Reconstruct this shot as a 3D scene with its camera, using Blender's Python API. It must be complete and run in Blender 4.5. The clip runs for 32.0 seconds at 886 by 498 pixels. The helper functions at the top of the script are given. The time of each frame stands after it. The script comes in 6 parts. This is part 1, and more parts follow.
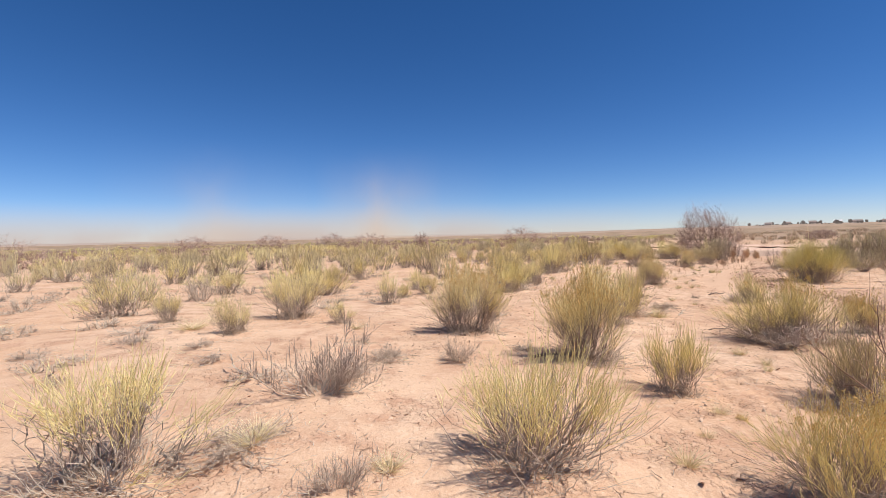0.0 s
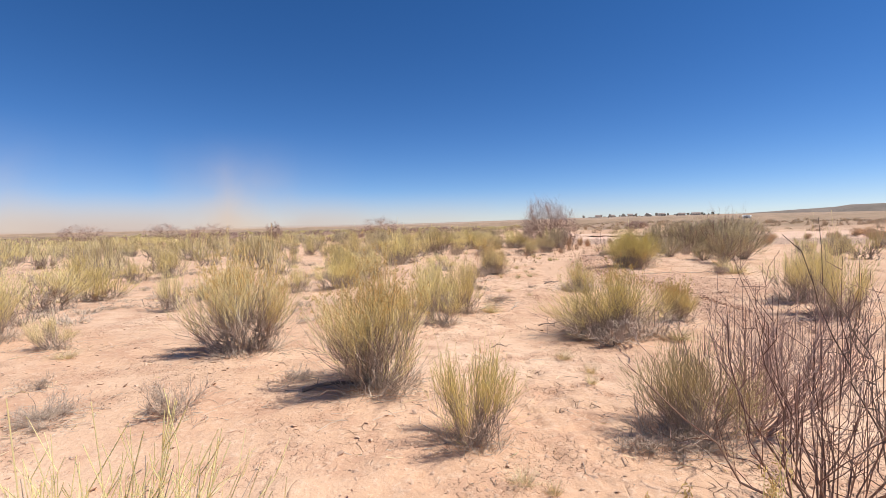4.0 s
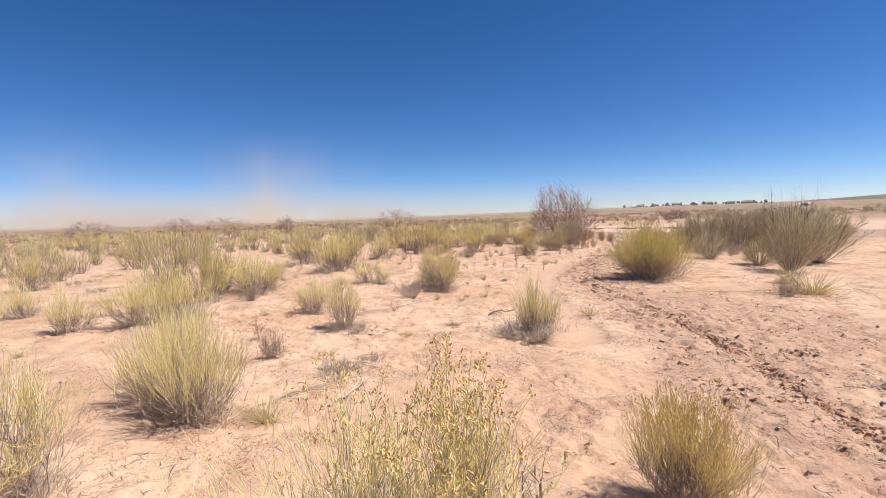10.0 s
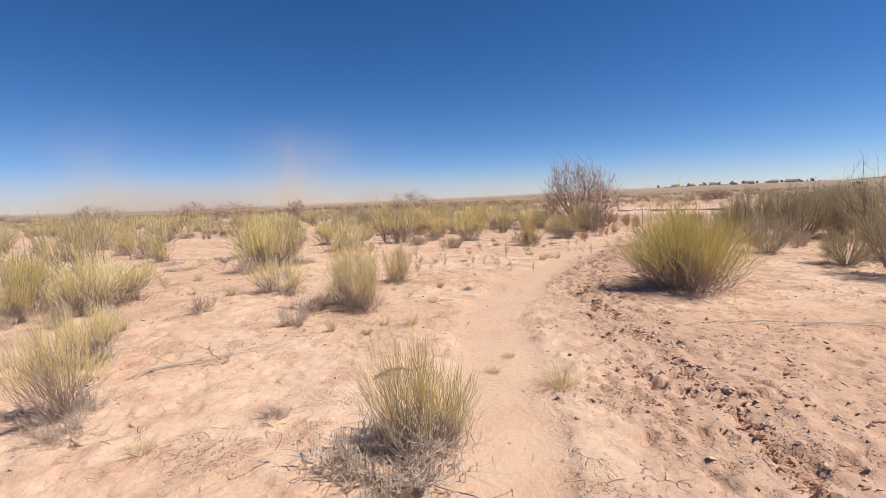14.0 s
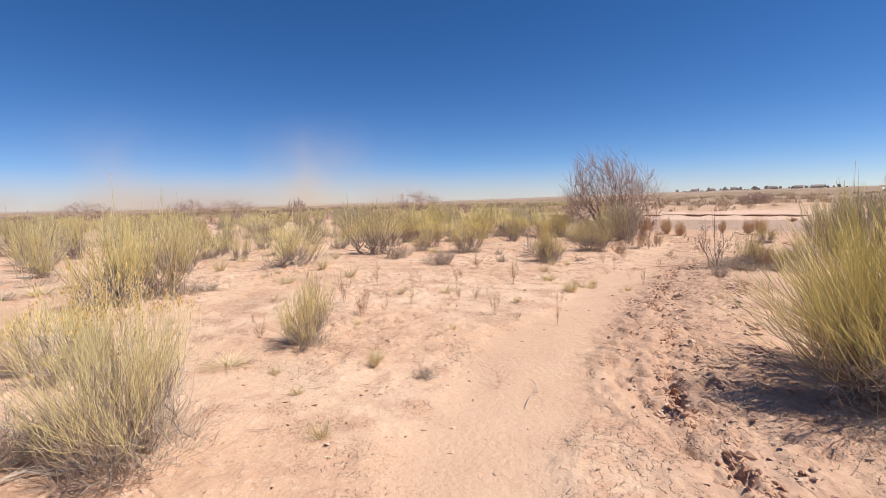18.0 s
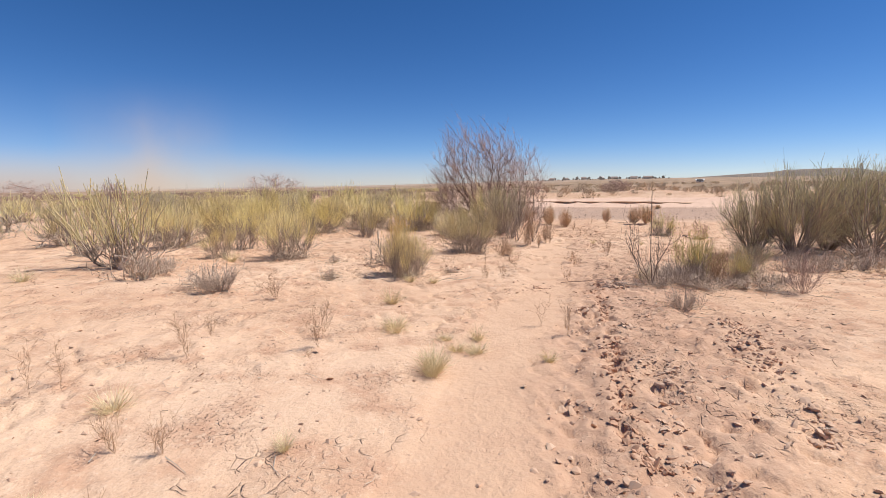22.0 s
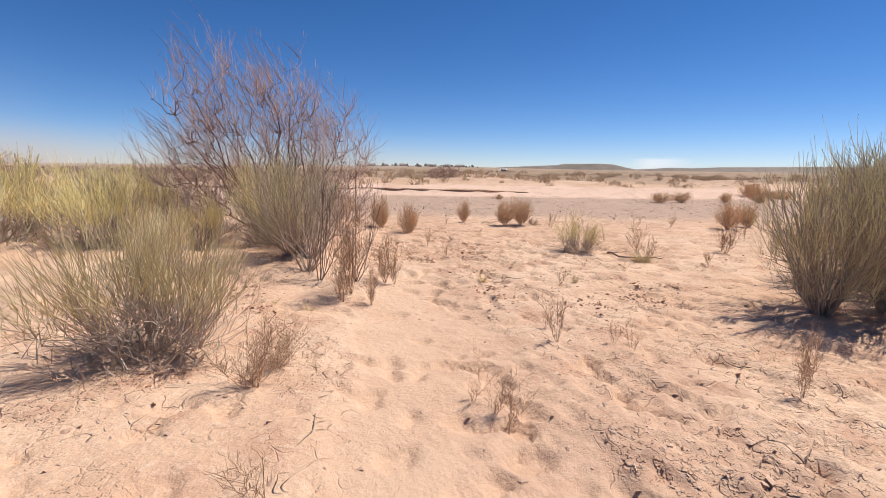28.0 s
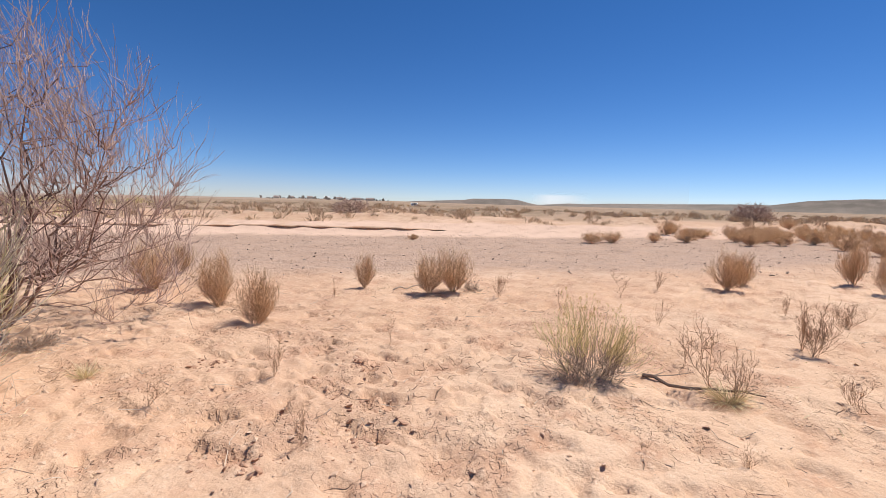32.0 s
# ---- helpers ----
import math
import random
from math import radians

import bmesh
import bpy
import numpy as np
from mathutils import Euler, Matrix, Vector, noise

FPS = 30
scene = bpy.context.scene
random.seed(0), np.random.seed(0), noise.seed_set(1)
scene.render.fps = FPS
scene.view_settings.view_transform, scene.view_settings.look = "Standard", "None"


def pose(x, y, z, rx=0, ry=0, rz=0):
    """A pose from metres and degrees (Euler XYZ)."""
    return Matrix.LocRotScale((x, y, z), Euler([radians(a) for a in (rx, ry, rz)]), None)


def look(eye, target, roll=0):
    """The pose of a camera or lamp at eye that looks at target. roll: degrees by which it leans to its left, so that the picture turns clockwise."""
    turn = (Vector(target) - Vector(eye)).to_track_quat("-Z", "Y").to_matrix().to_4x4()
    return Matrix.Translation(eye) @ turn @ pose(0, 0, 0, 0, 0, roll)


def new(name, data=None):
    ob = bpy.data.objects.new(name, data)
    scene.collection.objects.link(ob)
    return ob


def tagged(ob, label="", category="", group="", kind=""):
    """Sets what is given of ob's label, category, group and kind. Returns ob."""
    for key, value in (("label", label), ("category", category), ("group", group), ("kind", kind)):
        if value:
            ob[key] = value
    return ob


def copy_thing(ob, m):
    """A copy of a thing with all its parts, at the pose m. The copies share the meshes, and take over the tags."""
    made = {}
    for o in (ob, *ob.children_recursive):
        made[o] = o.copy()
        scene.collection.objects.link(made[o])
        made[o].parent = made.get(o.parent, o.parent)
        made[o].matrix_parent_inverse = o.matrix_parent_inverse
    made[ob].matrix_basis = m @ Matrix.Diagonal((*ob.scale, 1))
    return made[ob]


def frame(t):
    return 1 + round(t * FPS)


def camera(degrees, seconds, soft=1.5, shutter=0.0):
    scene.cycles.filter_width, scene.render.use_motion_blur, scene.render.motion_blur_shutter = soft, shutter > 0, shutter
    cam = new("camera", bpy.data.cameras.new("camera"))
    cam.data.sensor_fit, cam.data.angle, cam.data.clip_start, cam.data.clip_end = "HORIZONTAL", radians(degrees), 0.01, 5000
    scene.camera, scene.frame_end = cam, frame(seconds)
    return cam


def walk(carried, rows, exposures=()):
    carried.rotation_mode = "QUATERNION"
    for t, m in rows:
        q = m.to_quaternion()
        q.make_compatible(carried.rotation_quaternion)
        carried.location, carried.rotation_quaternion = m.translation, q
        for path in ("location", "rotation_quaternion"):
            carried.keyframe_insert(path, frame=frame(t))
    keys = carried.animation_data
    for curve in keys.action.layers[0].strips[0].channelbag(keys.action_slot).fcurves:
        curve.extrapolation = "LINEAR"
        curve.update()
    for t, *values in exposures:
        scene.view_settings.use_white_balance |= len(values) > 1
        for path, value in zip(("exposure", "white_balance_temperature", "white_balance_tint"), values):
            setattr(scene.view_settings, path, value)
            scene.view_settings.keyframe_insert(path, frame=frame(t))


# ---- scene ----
cam = camera(87.7, 32.0, soft=0.7)
PATH = [
    (0, (0.944, 0.468, 1.258), (0.905, 2.467, 1.198), -1.3),
    (0.5, (0.951, 0.451, 1.264), (0.932, 2.449, 1.202), -1.3),
    (1, (0.974, 0.439, 1.267), (0.993, 2.438, 1.206), -1.4),
    (1.5, (1.0, 0.455, 1.25), (1.08, 2.452, 1.178), -1.5),
    (2, (1.168, 0.53, 1.225), (1.403, 2.514, 1.135), -1.4),
    (2.5, (1.334, 0.824, 1.148), (1.663, 2.795, 1.066), -1.4),
    (3, (1.547, 1.238, 1.156), (1.93, 3.199, 1.062), -1.4),
    (3.5, (1.813, 1.637, 1.172), (2.27, 3.58, 1.055), -1.3),
    (5.5, (2.674, 3.181, 1.053), (3.333, 5.068, 0.988), -1.3),
    (6, (2.904, 3.71, 1.116), (3.45, 5.634, 1.082), -1.1),
    (6.5, (3.0, 4.233, 1.179), (3.411, 6.191, 1.197), -1.3),
    (7, (3.274, 4.632, 1.225), (3.53, 6.616, 1.241), -1.4),
    (7.5, (3.531, 4.995, 1.14), (3.731, 6.985, 1.171), -1.5),
    (8, (3.9, 5.455, 1.12), (4.091, 7.445, 1.165), -1.6),
    (8.5, (4.421, 5.553, 1.136), (4.645, 7.541, 1.139), -1.7),
    (9, (4.933, 5.681, 1.17), (5.228, 7.659, 1.13), -1.8),
    (9.5, (5.43, 5.898, 1.16), (5.768, 7.867, 1.074), -1.8),
    (10, (5.994, 6.095, 1.118), (6.369, 8.054, 0.974), -1.8),
    (10.5, (6.418, 6.288, 1.079), (6.805, 8.242, 0.906), -1.8),
    (11, (6.941, 6.57, 1.12), (7.258, 8.536, 0.938), -1.9),
    (11.5, (7.306, 6.833, 1.091), (7.608, 8.8, 0.892), -1.9),
    (12, (7.672, 7.388, 1.0), (7.987, 9.348, 0.763), -2.1),
    (12.5, (7.884, 7.832, 0.973), (8.137, 9.801, 0.733), -2.1),
    (13, (7.962, 8.498, 1.002), (8.215, 10.468, 0.771), -2.1),
    (13.5, (8.062, 8.948, 1.058), (8.322, 10.92, 0.846), -2.2),
    (14, (8.357, 9.442, 1.03), (8.608, 11.415, 0.813), -2.2),
    (14.5, (8.594, 9.961, 0.925), (8.878, 11.926, 0.69), -2.0),
    (16.5, (9.457, 12.179, 0.949), (9.787, 14.138, 0.717), -1.6),
    (17, (9.462, 12.737, 0.929), (9.757, 14.7, 0.686), -1.4),
    (17.5, (9.517, 13.192, 0.876), (9.744, 15.167, 0.652), -1.5),
    (18, (9.641, 13.72, 0.901), (9.834, 15.7, 0.694), -1.5),
    (18.5, (9.766, 14.248, 0.879), (10.04, 16.219, 0.682), -1.4),
    (19, (10.058, 14.731, 0.822), (10.351, 16.7, 0.625), -1.4),
    (19.5, (10.257, 15.282, 0.796), (10.596, 17.241, 0.577), -1.4),
    (20, (10.473, 15.85, 0.786), (10.882, 17.796, 0.569), -1.3),
    (20.5, (10.737, 16.427, 0.778), (11.19, 18.364, 0.571), -1.2),
    (21, (10.925, 17.021, 0.73), (11.497, 18.923, 0.493), -1.0),
    (21.5, (11.199, 17.538, 0.709), (11.803, 19.428, 0.451), -1.0),
    (22, (11.432, 18.069, 0.742), (12.14, 19.919, 0.467), -0.9),
    (22.5, (11.738, 18.585, 0.719), (12.591, 20.372, 0.44), -0.8),
    (23, (12.065, 19.105, 0.725), (12.93, 20.893, 0.49), -0.7),
    (23.5, (12.244, 19.658, 0.663), (13.213, 21.388, 0.403), -0.1),
    (24, (12.598, 20.074, 0.619), (13.556, 21.816, 0.395), -0.2),
    (24.5, (12.826, 20.667, 0.646), (13.787, 22.406, 0.421), -0.0),
    (25, (13.16, 21.191, 0.593), (14.184, 22.892, 0.352), -0.0),
    (25.5, (13.574, 21.644, 0.59), (14.615, 23.331, 0.325), -0.2),
    (26, (13.839, 22.15, 0.537), (15.006, 23.753, 0.274), 0.1),
    (26.5, (14.19, 22.536, 0.553), (15.408, 24.103, 0.304), 0.8),
    (28.5, (15.441, 24.382, 0.525), (16.815, 25.793, 0.177), 1.3),
    (29, (15.845, 24.748, 0.521), (17.23, 26.161, 0.228), 1.2),
    (29.5, (16.149, 25.194, 0.602), (17.474, 26.669, 0.34), 0.9),
    (30, (16.423, 25.699, 0.599), (17.787, 27.139, 0.346), 1.0),
    (30.5, (16.836, 25.982, 0.565), (18.185, 27.439, 0.327), 1.0),
    (31, (17.194, 26.305, 0.608), (18.632, 27.67, 0.343), 1.2),
    (31.5, (17.654, 26.495, 0.579), (19.188, 27.751, 0.318), 1.3),
    (32, (18.156, 26.739, 0.601), (19.768, 27.908, 0.414), 1.6),
]
walk(cam, [(t, look(eye, target, roll)) for t, eye, target, roll in PATH], [(0, 0.22), (3, 0.25), (6, 0.34), (9, 0.33), (12, 0.19), (14, 0.15), (18, 0.22), (24, 0.18), (29, 0.21), (32, 0.19)])

# ---- daylight ----
SUN_AZ, SUN_EL = 108.0, 58.0
world = bpy.data.worlds.new("sky")
scene.world = world
world.use_nodes = True
wn = world.node_tree.nodes
sky = wn.new("ShaderNodeTexSky")
sky.sky_type = "NISHITA"
sky.sun_disc = False
sky.sun_elevation, sky.sun_rotation = radians(SUN_EL), radians(SUN_AZ)
sky.altitude, sky.air_density, sky.dust_density, sky.ozone_density = 3800.0, 1.0, 0.0, 2.2
wn["Background"].inputs["Strength"].default_value = 0.09
deep = wn.new("ShaderNodeHueSaturation")
deep.inputs["Saturation"].default_value = 1.28
tint = wn.new("ShaderNodeMix")
tint.data_type, tint.blend_type = "RGBA", "MULTIPLY"
tint.inputs[0].default_value, tint.inputs[7].default_value = 1.0, (0.965, 0.94, 1.07, 1)
world.node_tree.links.new(sky.outputs[0], deep.inputs["Color"])
world.node_tree.links.new(deep.outputs[0], tint.inputs[6])
world.node_tree.links.new(tint.outputs[2], wn["Background"].inputs[0])
sun_data = bpy.data.lights.new("sun", "SUN")
sun_data.energy, sun_data.angle, sun_data.color = 4.7, radians(0.53), (1.0, 0.95, 0.87)
sun = new("sun", sun_data)
sun.matrix_basis = look((0, 0, 50), (-math.sin(radians(SUN_AZ)) * math.cos(radians(SUN_EL)) * 50,
                                     -math.cos(radians(SUN_AZ)) * math.cos(radians(SUN_EL)) * 50,
                                     50 - math.sin(radians(SUN_EL)) * 50))


# ---- materials ----
def nodes_of(name, rough=0.9):
    m = bpy.data.materials.new(name)
    m.use_nodes = True
    b = m.node_tree.nodes["Principled BSDF"]
    b.inputs["Roughness"].default_value = rough
    b.inputs["Specular IOR Level"].default_value = 0.25
    return m, m.node_tree.nodes, m.node_tree.links, b


def mixed(n, l, fac, a, b):
    """A colour mix of a and b (sockets or colours) by fac (socket or number)."""
    x = n.new("ShaderNodeMix")
    x.data_type = "RGBA"
    for key, v in ((0, fac), (6, a), (7, b)):
        if hasattr(v, "is_linked"):
            l.new(v, x.inputs[key])
        elif key == 0:
            x.inputs[0].default_value = v
        else:
            x.inputs[key].default_value = (*v, 1)
    return x.outputs[2]


def noise_of(n, l, co, scale, detail=3.0, rough=0.55):
    t = n.new("ShaderNodeTexNoise")
    t.inputs["Scale"].default_value, t.inputs["Detail"].default_value, t.inputs["Roughness"].default_value = scale, detail, rough
    l.new(co, t.inputs["Vector"])
    return t.outputs["Fac"]


def ramp_of(n, l, fac, lo, hi):
    r = n.new("ShaderNodeMapRange")
    r.interpolation_type = "SMOOTHSTEP"
    r.inputs["From Min"].default_value, r.inputs["From Max"].default_value = lo, hi
    l.new(fac, r.inputs["Value"])
    return r.outputs["Result"]


def math_of(n, l, op, a, b):
    x = n.new("ShaderNodeMath")
    x.operation = op
    for i, v in enumerate((a, b)):
        if hasattr(v, "is_linked"):
            l.new(v, x.inputs[i])
        else:
            x.inputs[i].default_value = v
    return x.outputs[0]


def plant(name, light, dark, other, rough=0.75, glow=0.25):
    """Bark, shoots and straw: one colour per stem, shifted a little from plant to plant, some light passing through."""
    m, n, l, b = nodes_of(name, rough)
    geo, info = n.new("ShaderNodeNewGeometry"), n.new("ShaderNodeObjectInfo")
    c = mixed(n, l, geo.outputs["Random Per Island"], dark, light)
    c = mixed(n, l, math_of(n, l, "MULTIPLY", info.outputs["Random"], 0.75), c, other)
    l.new(c, b.inputs["Base Color"])
    if glow:
        t = n.new("ShaderNodeBsdfTranslucent")
        l.new(c, t.inputs["Color"])
        s = n.new("ShaderNodeMixShader")
        s.inputs[0].default_value = glow
        l.new(b.outputs[0], s.inputs[1])
        l.new(t.outputs[0], s.inputs[2])
        l.new(s.outputs[0], n["Material Output"].inputs["Surface"])
    return m


SHOOT = plant("rabbitbrush_shoot", (0.98, 0.88, 0.46), (0.80, 0.69, 0.35), (0.90, 0.80, 0.52), glow=0.45)
SHOOT_FAR = plant("rabbitbrush_far", (0.96, 0.86, 0.43), (0.70, 0.60, 0.31), (0.66, 0.57, 0.41), glow=0.42)
OLIVE = plant("olive_shoot", (0.96, 0.87, 0.44), (0.68, 0.59, 0.28), (0.74, 0.66, 0.38), glow=0.42)
SAGE = plant("grey_green_shoot", (0.86, 0.78, 0.50), (0.54, 0.485, 0.31), (0.72, 0.65, 0.45), glow=0.45)
SAGE_TIP = plant("shoot_tip", (0.80, 0.74, 0.43), (0.62, 0.57, 0.33), (0.70, 0.64, 0.42), glow=0.38)
SEED = plant("seed_head", (0.86, 0.64, 0.26), (0.64, 0.45, 0.18), (0.74, 0.55, 0.26))
BARK = plant("grey_bark", (0.54, 0.43, 0.34), (0.26, 0.2, 0.155), (0.46, 0.37, 0.3), 0.9, 0)
DEAD = plant("dead_grey_twig", (0.66, 0.53, 0.41), (0.36, 0.275, 0.205), (0.53, 0.43, 0.34), 0.9, 0)
DEADDARK = plant("dead_dark_twig", (0.64, 0.50, 0.39), (0.33, 0.245, 0.185), (0.50, 0.40, 0.32), 0.9, 0)
REDBARK = plant("red_brown_bark", (0.30, 0.17, 0.12), (0.13, 0.075, 0.06), (0.26, 0.17, 0.13), 0.8, 0)
DARKWOOD = plant("dark_dead_wood", (0.30, 0.22, 0.175), (0.13, 0.09, 0.07), (0.24, 0.18, 0.145), 0.9, 0)
WAND = plant("pinkish_wand", (0.56, 0.39, 0.32), (0.32, 0.205, 0.165), (0.47, 0.34, 0.28), 0.8, 0)
DRYSHOOT = plant("dry_shoot", (0.88, 0.77, 0.46), (0.54, 0.44, 0.25), (0.74, 0.64, 0.38), 0.75, 0.35)
TWIGGY = plant("tan_twig", (0.62, 0.52, 0.38), (0.40, 0.32, 0.24), (0.54, 0.46, 0.34), 0.85, 0.1)
DUN = plant("dun_scrub", (0.74, 0.57, 0.40), (0.54, 0.405, 0.28), (0.62, 0.50, 0.34), 0.9, 0.35)
STRAW = plant("straw", (0.94, 0.83, 0.58), (0.72, 0.59, 0.37), (0.84, 0.74, 0.50), 0.75, 0.4)
WEED = plant("dry_weed", (0.64, 0.42, 0.26), (0.38, 0.235, 0.15), (0.56, 0.38, 0.245), 0.85, 0.2)
RUST = plant("rust_brown_tumbleweed", (0.86, 0.66, 0.44), (0.60, 0.43, 0.28), (0.78, 0.60, 0.41), 0.85, 0.5)


def soil():
    m, n, l, b = nodes_of("sandy_soil", 0.95)
    b.inputs["Specular IOR Level"].default_value = 0.1
    co = n.new("ShaderNodeNewGeometry").outputs["Position"]

    def zone(name):
        a = n.new("ShaderNodeAttribute")
        a.attribute_name = name
        return a.outputs["Fac"]

    big, mid, fine, grit = (noise_of(n, l, co, s, d) for s, d in ((0.35, 3), (2.6, 4), (17, 4), (120, 2)))
    c = mixed(n, l, ramp_of(n, l, big, 0.35, 0.65), (0.60, 0.385, 0.255), (0.68, 0.475, 0.335))
    c = mixed(n, l, ramp_of(n, l, mid, 0.42, 0.7), c, (0.54, 0.33, 0.22))
    c = mixed(n, l, math_of(n, l, "MULTIPLY", ramp_of(n, l, fine, 0.5, 0.75), 0.45), c, (0.74, 0.56, 0.42))
    c = mixed(n, l, math_of(n, l, "MULTIPLY", ramp_of(n, l, grit, 0.55, 0.8), 0.22), c, (0.36, 0.22, 0.15))
    c = mixed(n, l, math_of(n, l, "MULTIPLY", ramp_of(n, l, noise_of(n, l, co, 38, 3, 0.7), 0.54, 0.68), 0.4), c, (0.40, 0.255, 0.18))
    c = mixed(n, l, math_of(n, l, "MULTIPLY", ramp_of(n, l, noise_of(n, l, co, 55, 3, 0.7), 0.56, 0.7), 0.35), c, (0.82, 0.64, 0.49))
    c = mixed(n, l, math_of(n, l, "MULTIPLY", zone("sand"), 0.7), c, (0.60, 0.40, 0.275))
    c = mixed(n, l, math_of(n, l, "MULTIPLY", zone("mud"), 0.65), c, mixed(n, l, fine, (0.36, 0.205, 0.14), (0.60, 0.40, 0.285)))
    pebble = n.new("ShaderNodeTexVoronoi")
    pebble.inputs["Scale"].default_value = 16.0
    l.new(co, pebble.inputs["Vector"])
    grey = mixed(n, l, pebble.outputs["Color"], (0.35, 0.235, 0.175), (0.55, 0.40, 0.31))
    grey = mixed(n, l, ramp_of(n, l, mid, 0.35, 0.65), grey, (0.50, 0.345, 0.255))
    c = mixed(n, l, zone("gravel"), c, grey)
    c = mixed(n, l, math_of(n, l, "MULTIPLY", zone("pale"), 0.85), c, (0.70, 0.50, 0.385))
    c = mixed(n, l, zone("brush"), c, mixed(n, l, ramp_of(n, l, noise_of(n, l, co, 0.09, 4), 0.4, 0.62), (0.40, 0.28, 0.195), (0.25, 0.185, 0.12)))
    warm = n.new("ShaderNodeMix")
    warm.data_type, warm.blend_type = "RGBA", "MULTIPLY"
    warm.inputs[0].default_value, warm.inputs[7].default_value = 1.0, (1.0, 0.985, 0.975, 1)
    l.new(c, warm.inputs[6])
    l.new(warm.outputs[2], b.inputs["Base Color"])
    # cracked crust, crumbs and grit as relief
    warp = n.new("ShaderNodeVectorMath")
    warp.operation = "ADD"
    wob = n.new("ShaderNodeTexNoise")
    wob.inputs["Scale"].default_value = 3.0
    l.new(co, wob.inputs["Vector"])
    half = n.new("ShaderNodeVectorMath")
    half.operation = "SCALE"
    half.inputs["Scale"].default_value = 0.35
    l.new(wob.outputs["Color"], half.inputs[0])
    l.new(co, warp.inputs[0])
    l.new(half.outputs[0], warp.inputs[1])
    crack = n.new("ShaderNodeTexVoronoi")
    crack.feature = "DISTANCE_TO_EDGE"
    crack.inputs["Scale"].default_value = 6.5
    l.new(warp.outputs[0], crack.inputs["Vector"])
    crusty = math_of(n, l, "MULTIPLY", ramp_of(n, l, noise_of(n, l, co, 0.8, 3), 0.48, 0.64), math_of(n, l, "SUBTRACT", 1.0, zone("sand")))
    gap = math_of(n, l, "MULTIPLY", math_of(n, l, "SUBTRACT", 1.0, ramp_of(n, l, crack.outputs["Distance"], 0.0, 0.045)),
                  math_of(n, l, "MULTIPLY", ramp_of(n, l, noise_of(n, l, co, 6.0, 3), 0.48, 0.62), crusty))
    plate = n.new("ShaderNodeTexVoronoi")
    plate.inputs["Scale"].default_value, plate.inputs["Randomness"].default_value = 15.0, 1.0
    wide = n.new("ShaderNodeVectorMath")
    wide.operation = "MULTIPLY"
    wide.inputs[1].default_value = (0.75, 1.25, 1.0)
    l.new(warp.outputs[0], wide.inputs[0])
    l.new(wide.outputs[0], plate.inputs["Vector"])
    step = math_of(n, l, "MULTIPLY", ramp_of(n, l, plate.outputs["Color"], 0.45, 0.75), crusty)
    h = math_of(n, l, "ADD", math_of(n, l, "MULTIPLY", fine, 0.4), math_of(n, l, "MULTIPLY", grit, 0.07))
    h = math_of(n, l, "ADD", h, math_of(n, l, "MULTIPLY", noise_of(n, l, co, 45, 3), 0.11))
    chips = math_of(n, l, "MULTIPLY", ramp_of(n, l, noise_of(n, l, co, 24, 2), 0.52, 0.6), math_of(n, l, "SUBTRACT", 1.0, math_of(n, l, "MULTIPLY", zone("sand"), 0.8)))
    h = math_of(n, l, "ADD", h, math_of(n, l, "MULTIPLY", math_of(n, l, "MULTIPLY", chips, ramp_of(n, l, noise_of(n, l, co, 1.3, 3), 0.45, 0.65)), 0.3))
    h = math_of(n, l, "ADD", h, math_of(n, l, "MULTIPLY", step, 0.16))
    h = math_of(n, l, "SUBTRACT", h, math_of(n, l, "MULTIPLY", gap, 0.4))
    h = math_of(n, l, "ADD", h, math_of(n, l, "MULTIPLY", math_of(n, l, "MULTIPLY", pebble.outputs["Distance"], zone("gravel")), -0.7))
    bump = n.new("ShaderNodeBump")
    bump.inputs["Strength"].default_value, bump.inputs["Distance"].default_value = 1.0, 0.04
    l.new(h, bump.inputs["Height"])
    l.new(bump.outputs[0], b.inputs["Normal"])
    return m


SOIL = soil()


def clod_material():
    m, n, l, b = nodes_of("dry_mud_clod", 0.95)
    co = n.new("ShaderNodeTexCoord").outputs["Object"]
    c = mixed(n, l, n.new("ShaderNodeNewGeometry").outputs["Random Per Island"], (0.44, 0.275, 0.19), (0.64, 0.435, 0.31))
    c = mixed(n, l, math_of(n, l, "MULTIPLY", noise_of(n, l, co, 40), 0.5), c, (0.62, 0.44, 0.32))
    l.new(c, b.inputs["Base Color"])
    return m


CLOD = clod_material()


def plain(name, colour, rough=0.9, second=None, scale=0.2):
    m, n, l, b = nodes_of(name, rough)
    co = n.new("ShaderNodeNewGeometry").outputs["Position"]
    l.new(mixed(n, l, ramp_of(n, l, noise_of(n, l, co, scale, 5), 0.35, 0.65), colour, second or tuple(0.7 * v for v in colour)), b.inputs["Base Color"])
    return m


HILL = plain("scrubby_hill", (0.205, 0.165, 0.135), 1.0, (0.14, 0.118, 0.095), 0.03)
FAR_TREE = plain("far_tree", (0.075, 0.075, 0.055), 1.0)
FAR_WALL = plain("pale_plaster", (0.40, 0.35, 0.30), 0.9, (0.32, 0.28, 0.24))
WHITE = plain("white_metal", (0.82, 0.82, 0.80), 0.5, (0.76, 0.76, 0.74))
FAR_ROOF = plain("dull_roof", (0.30, 0.24, 0.21), 0.9)


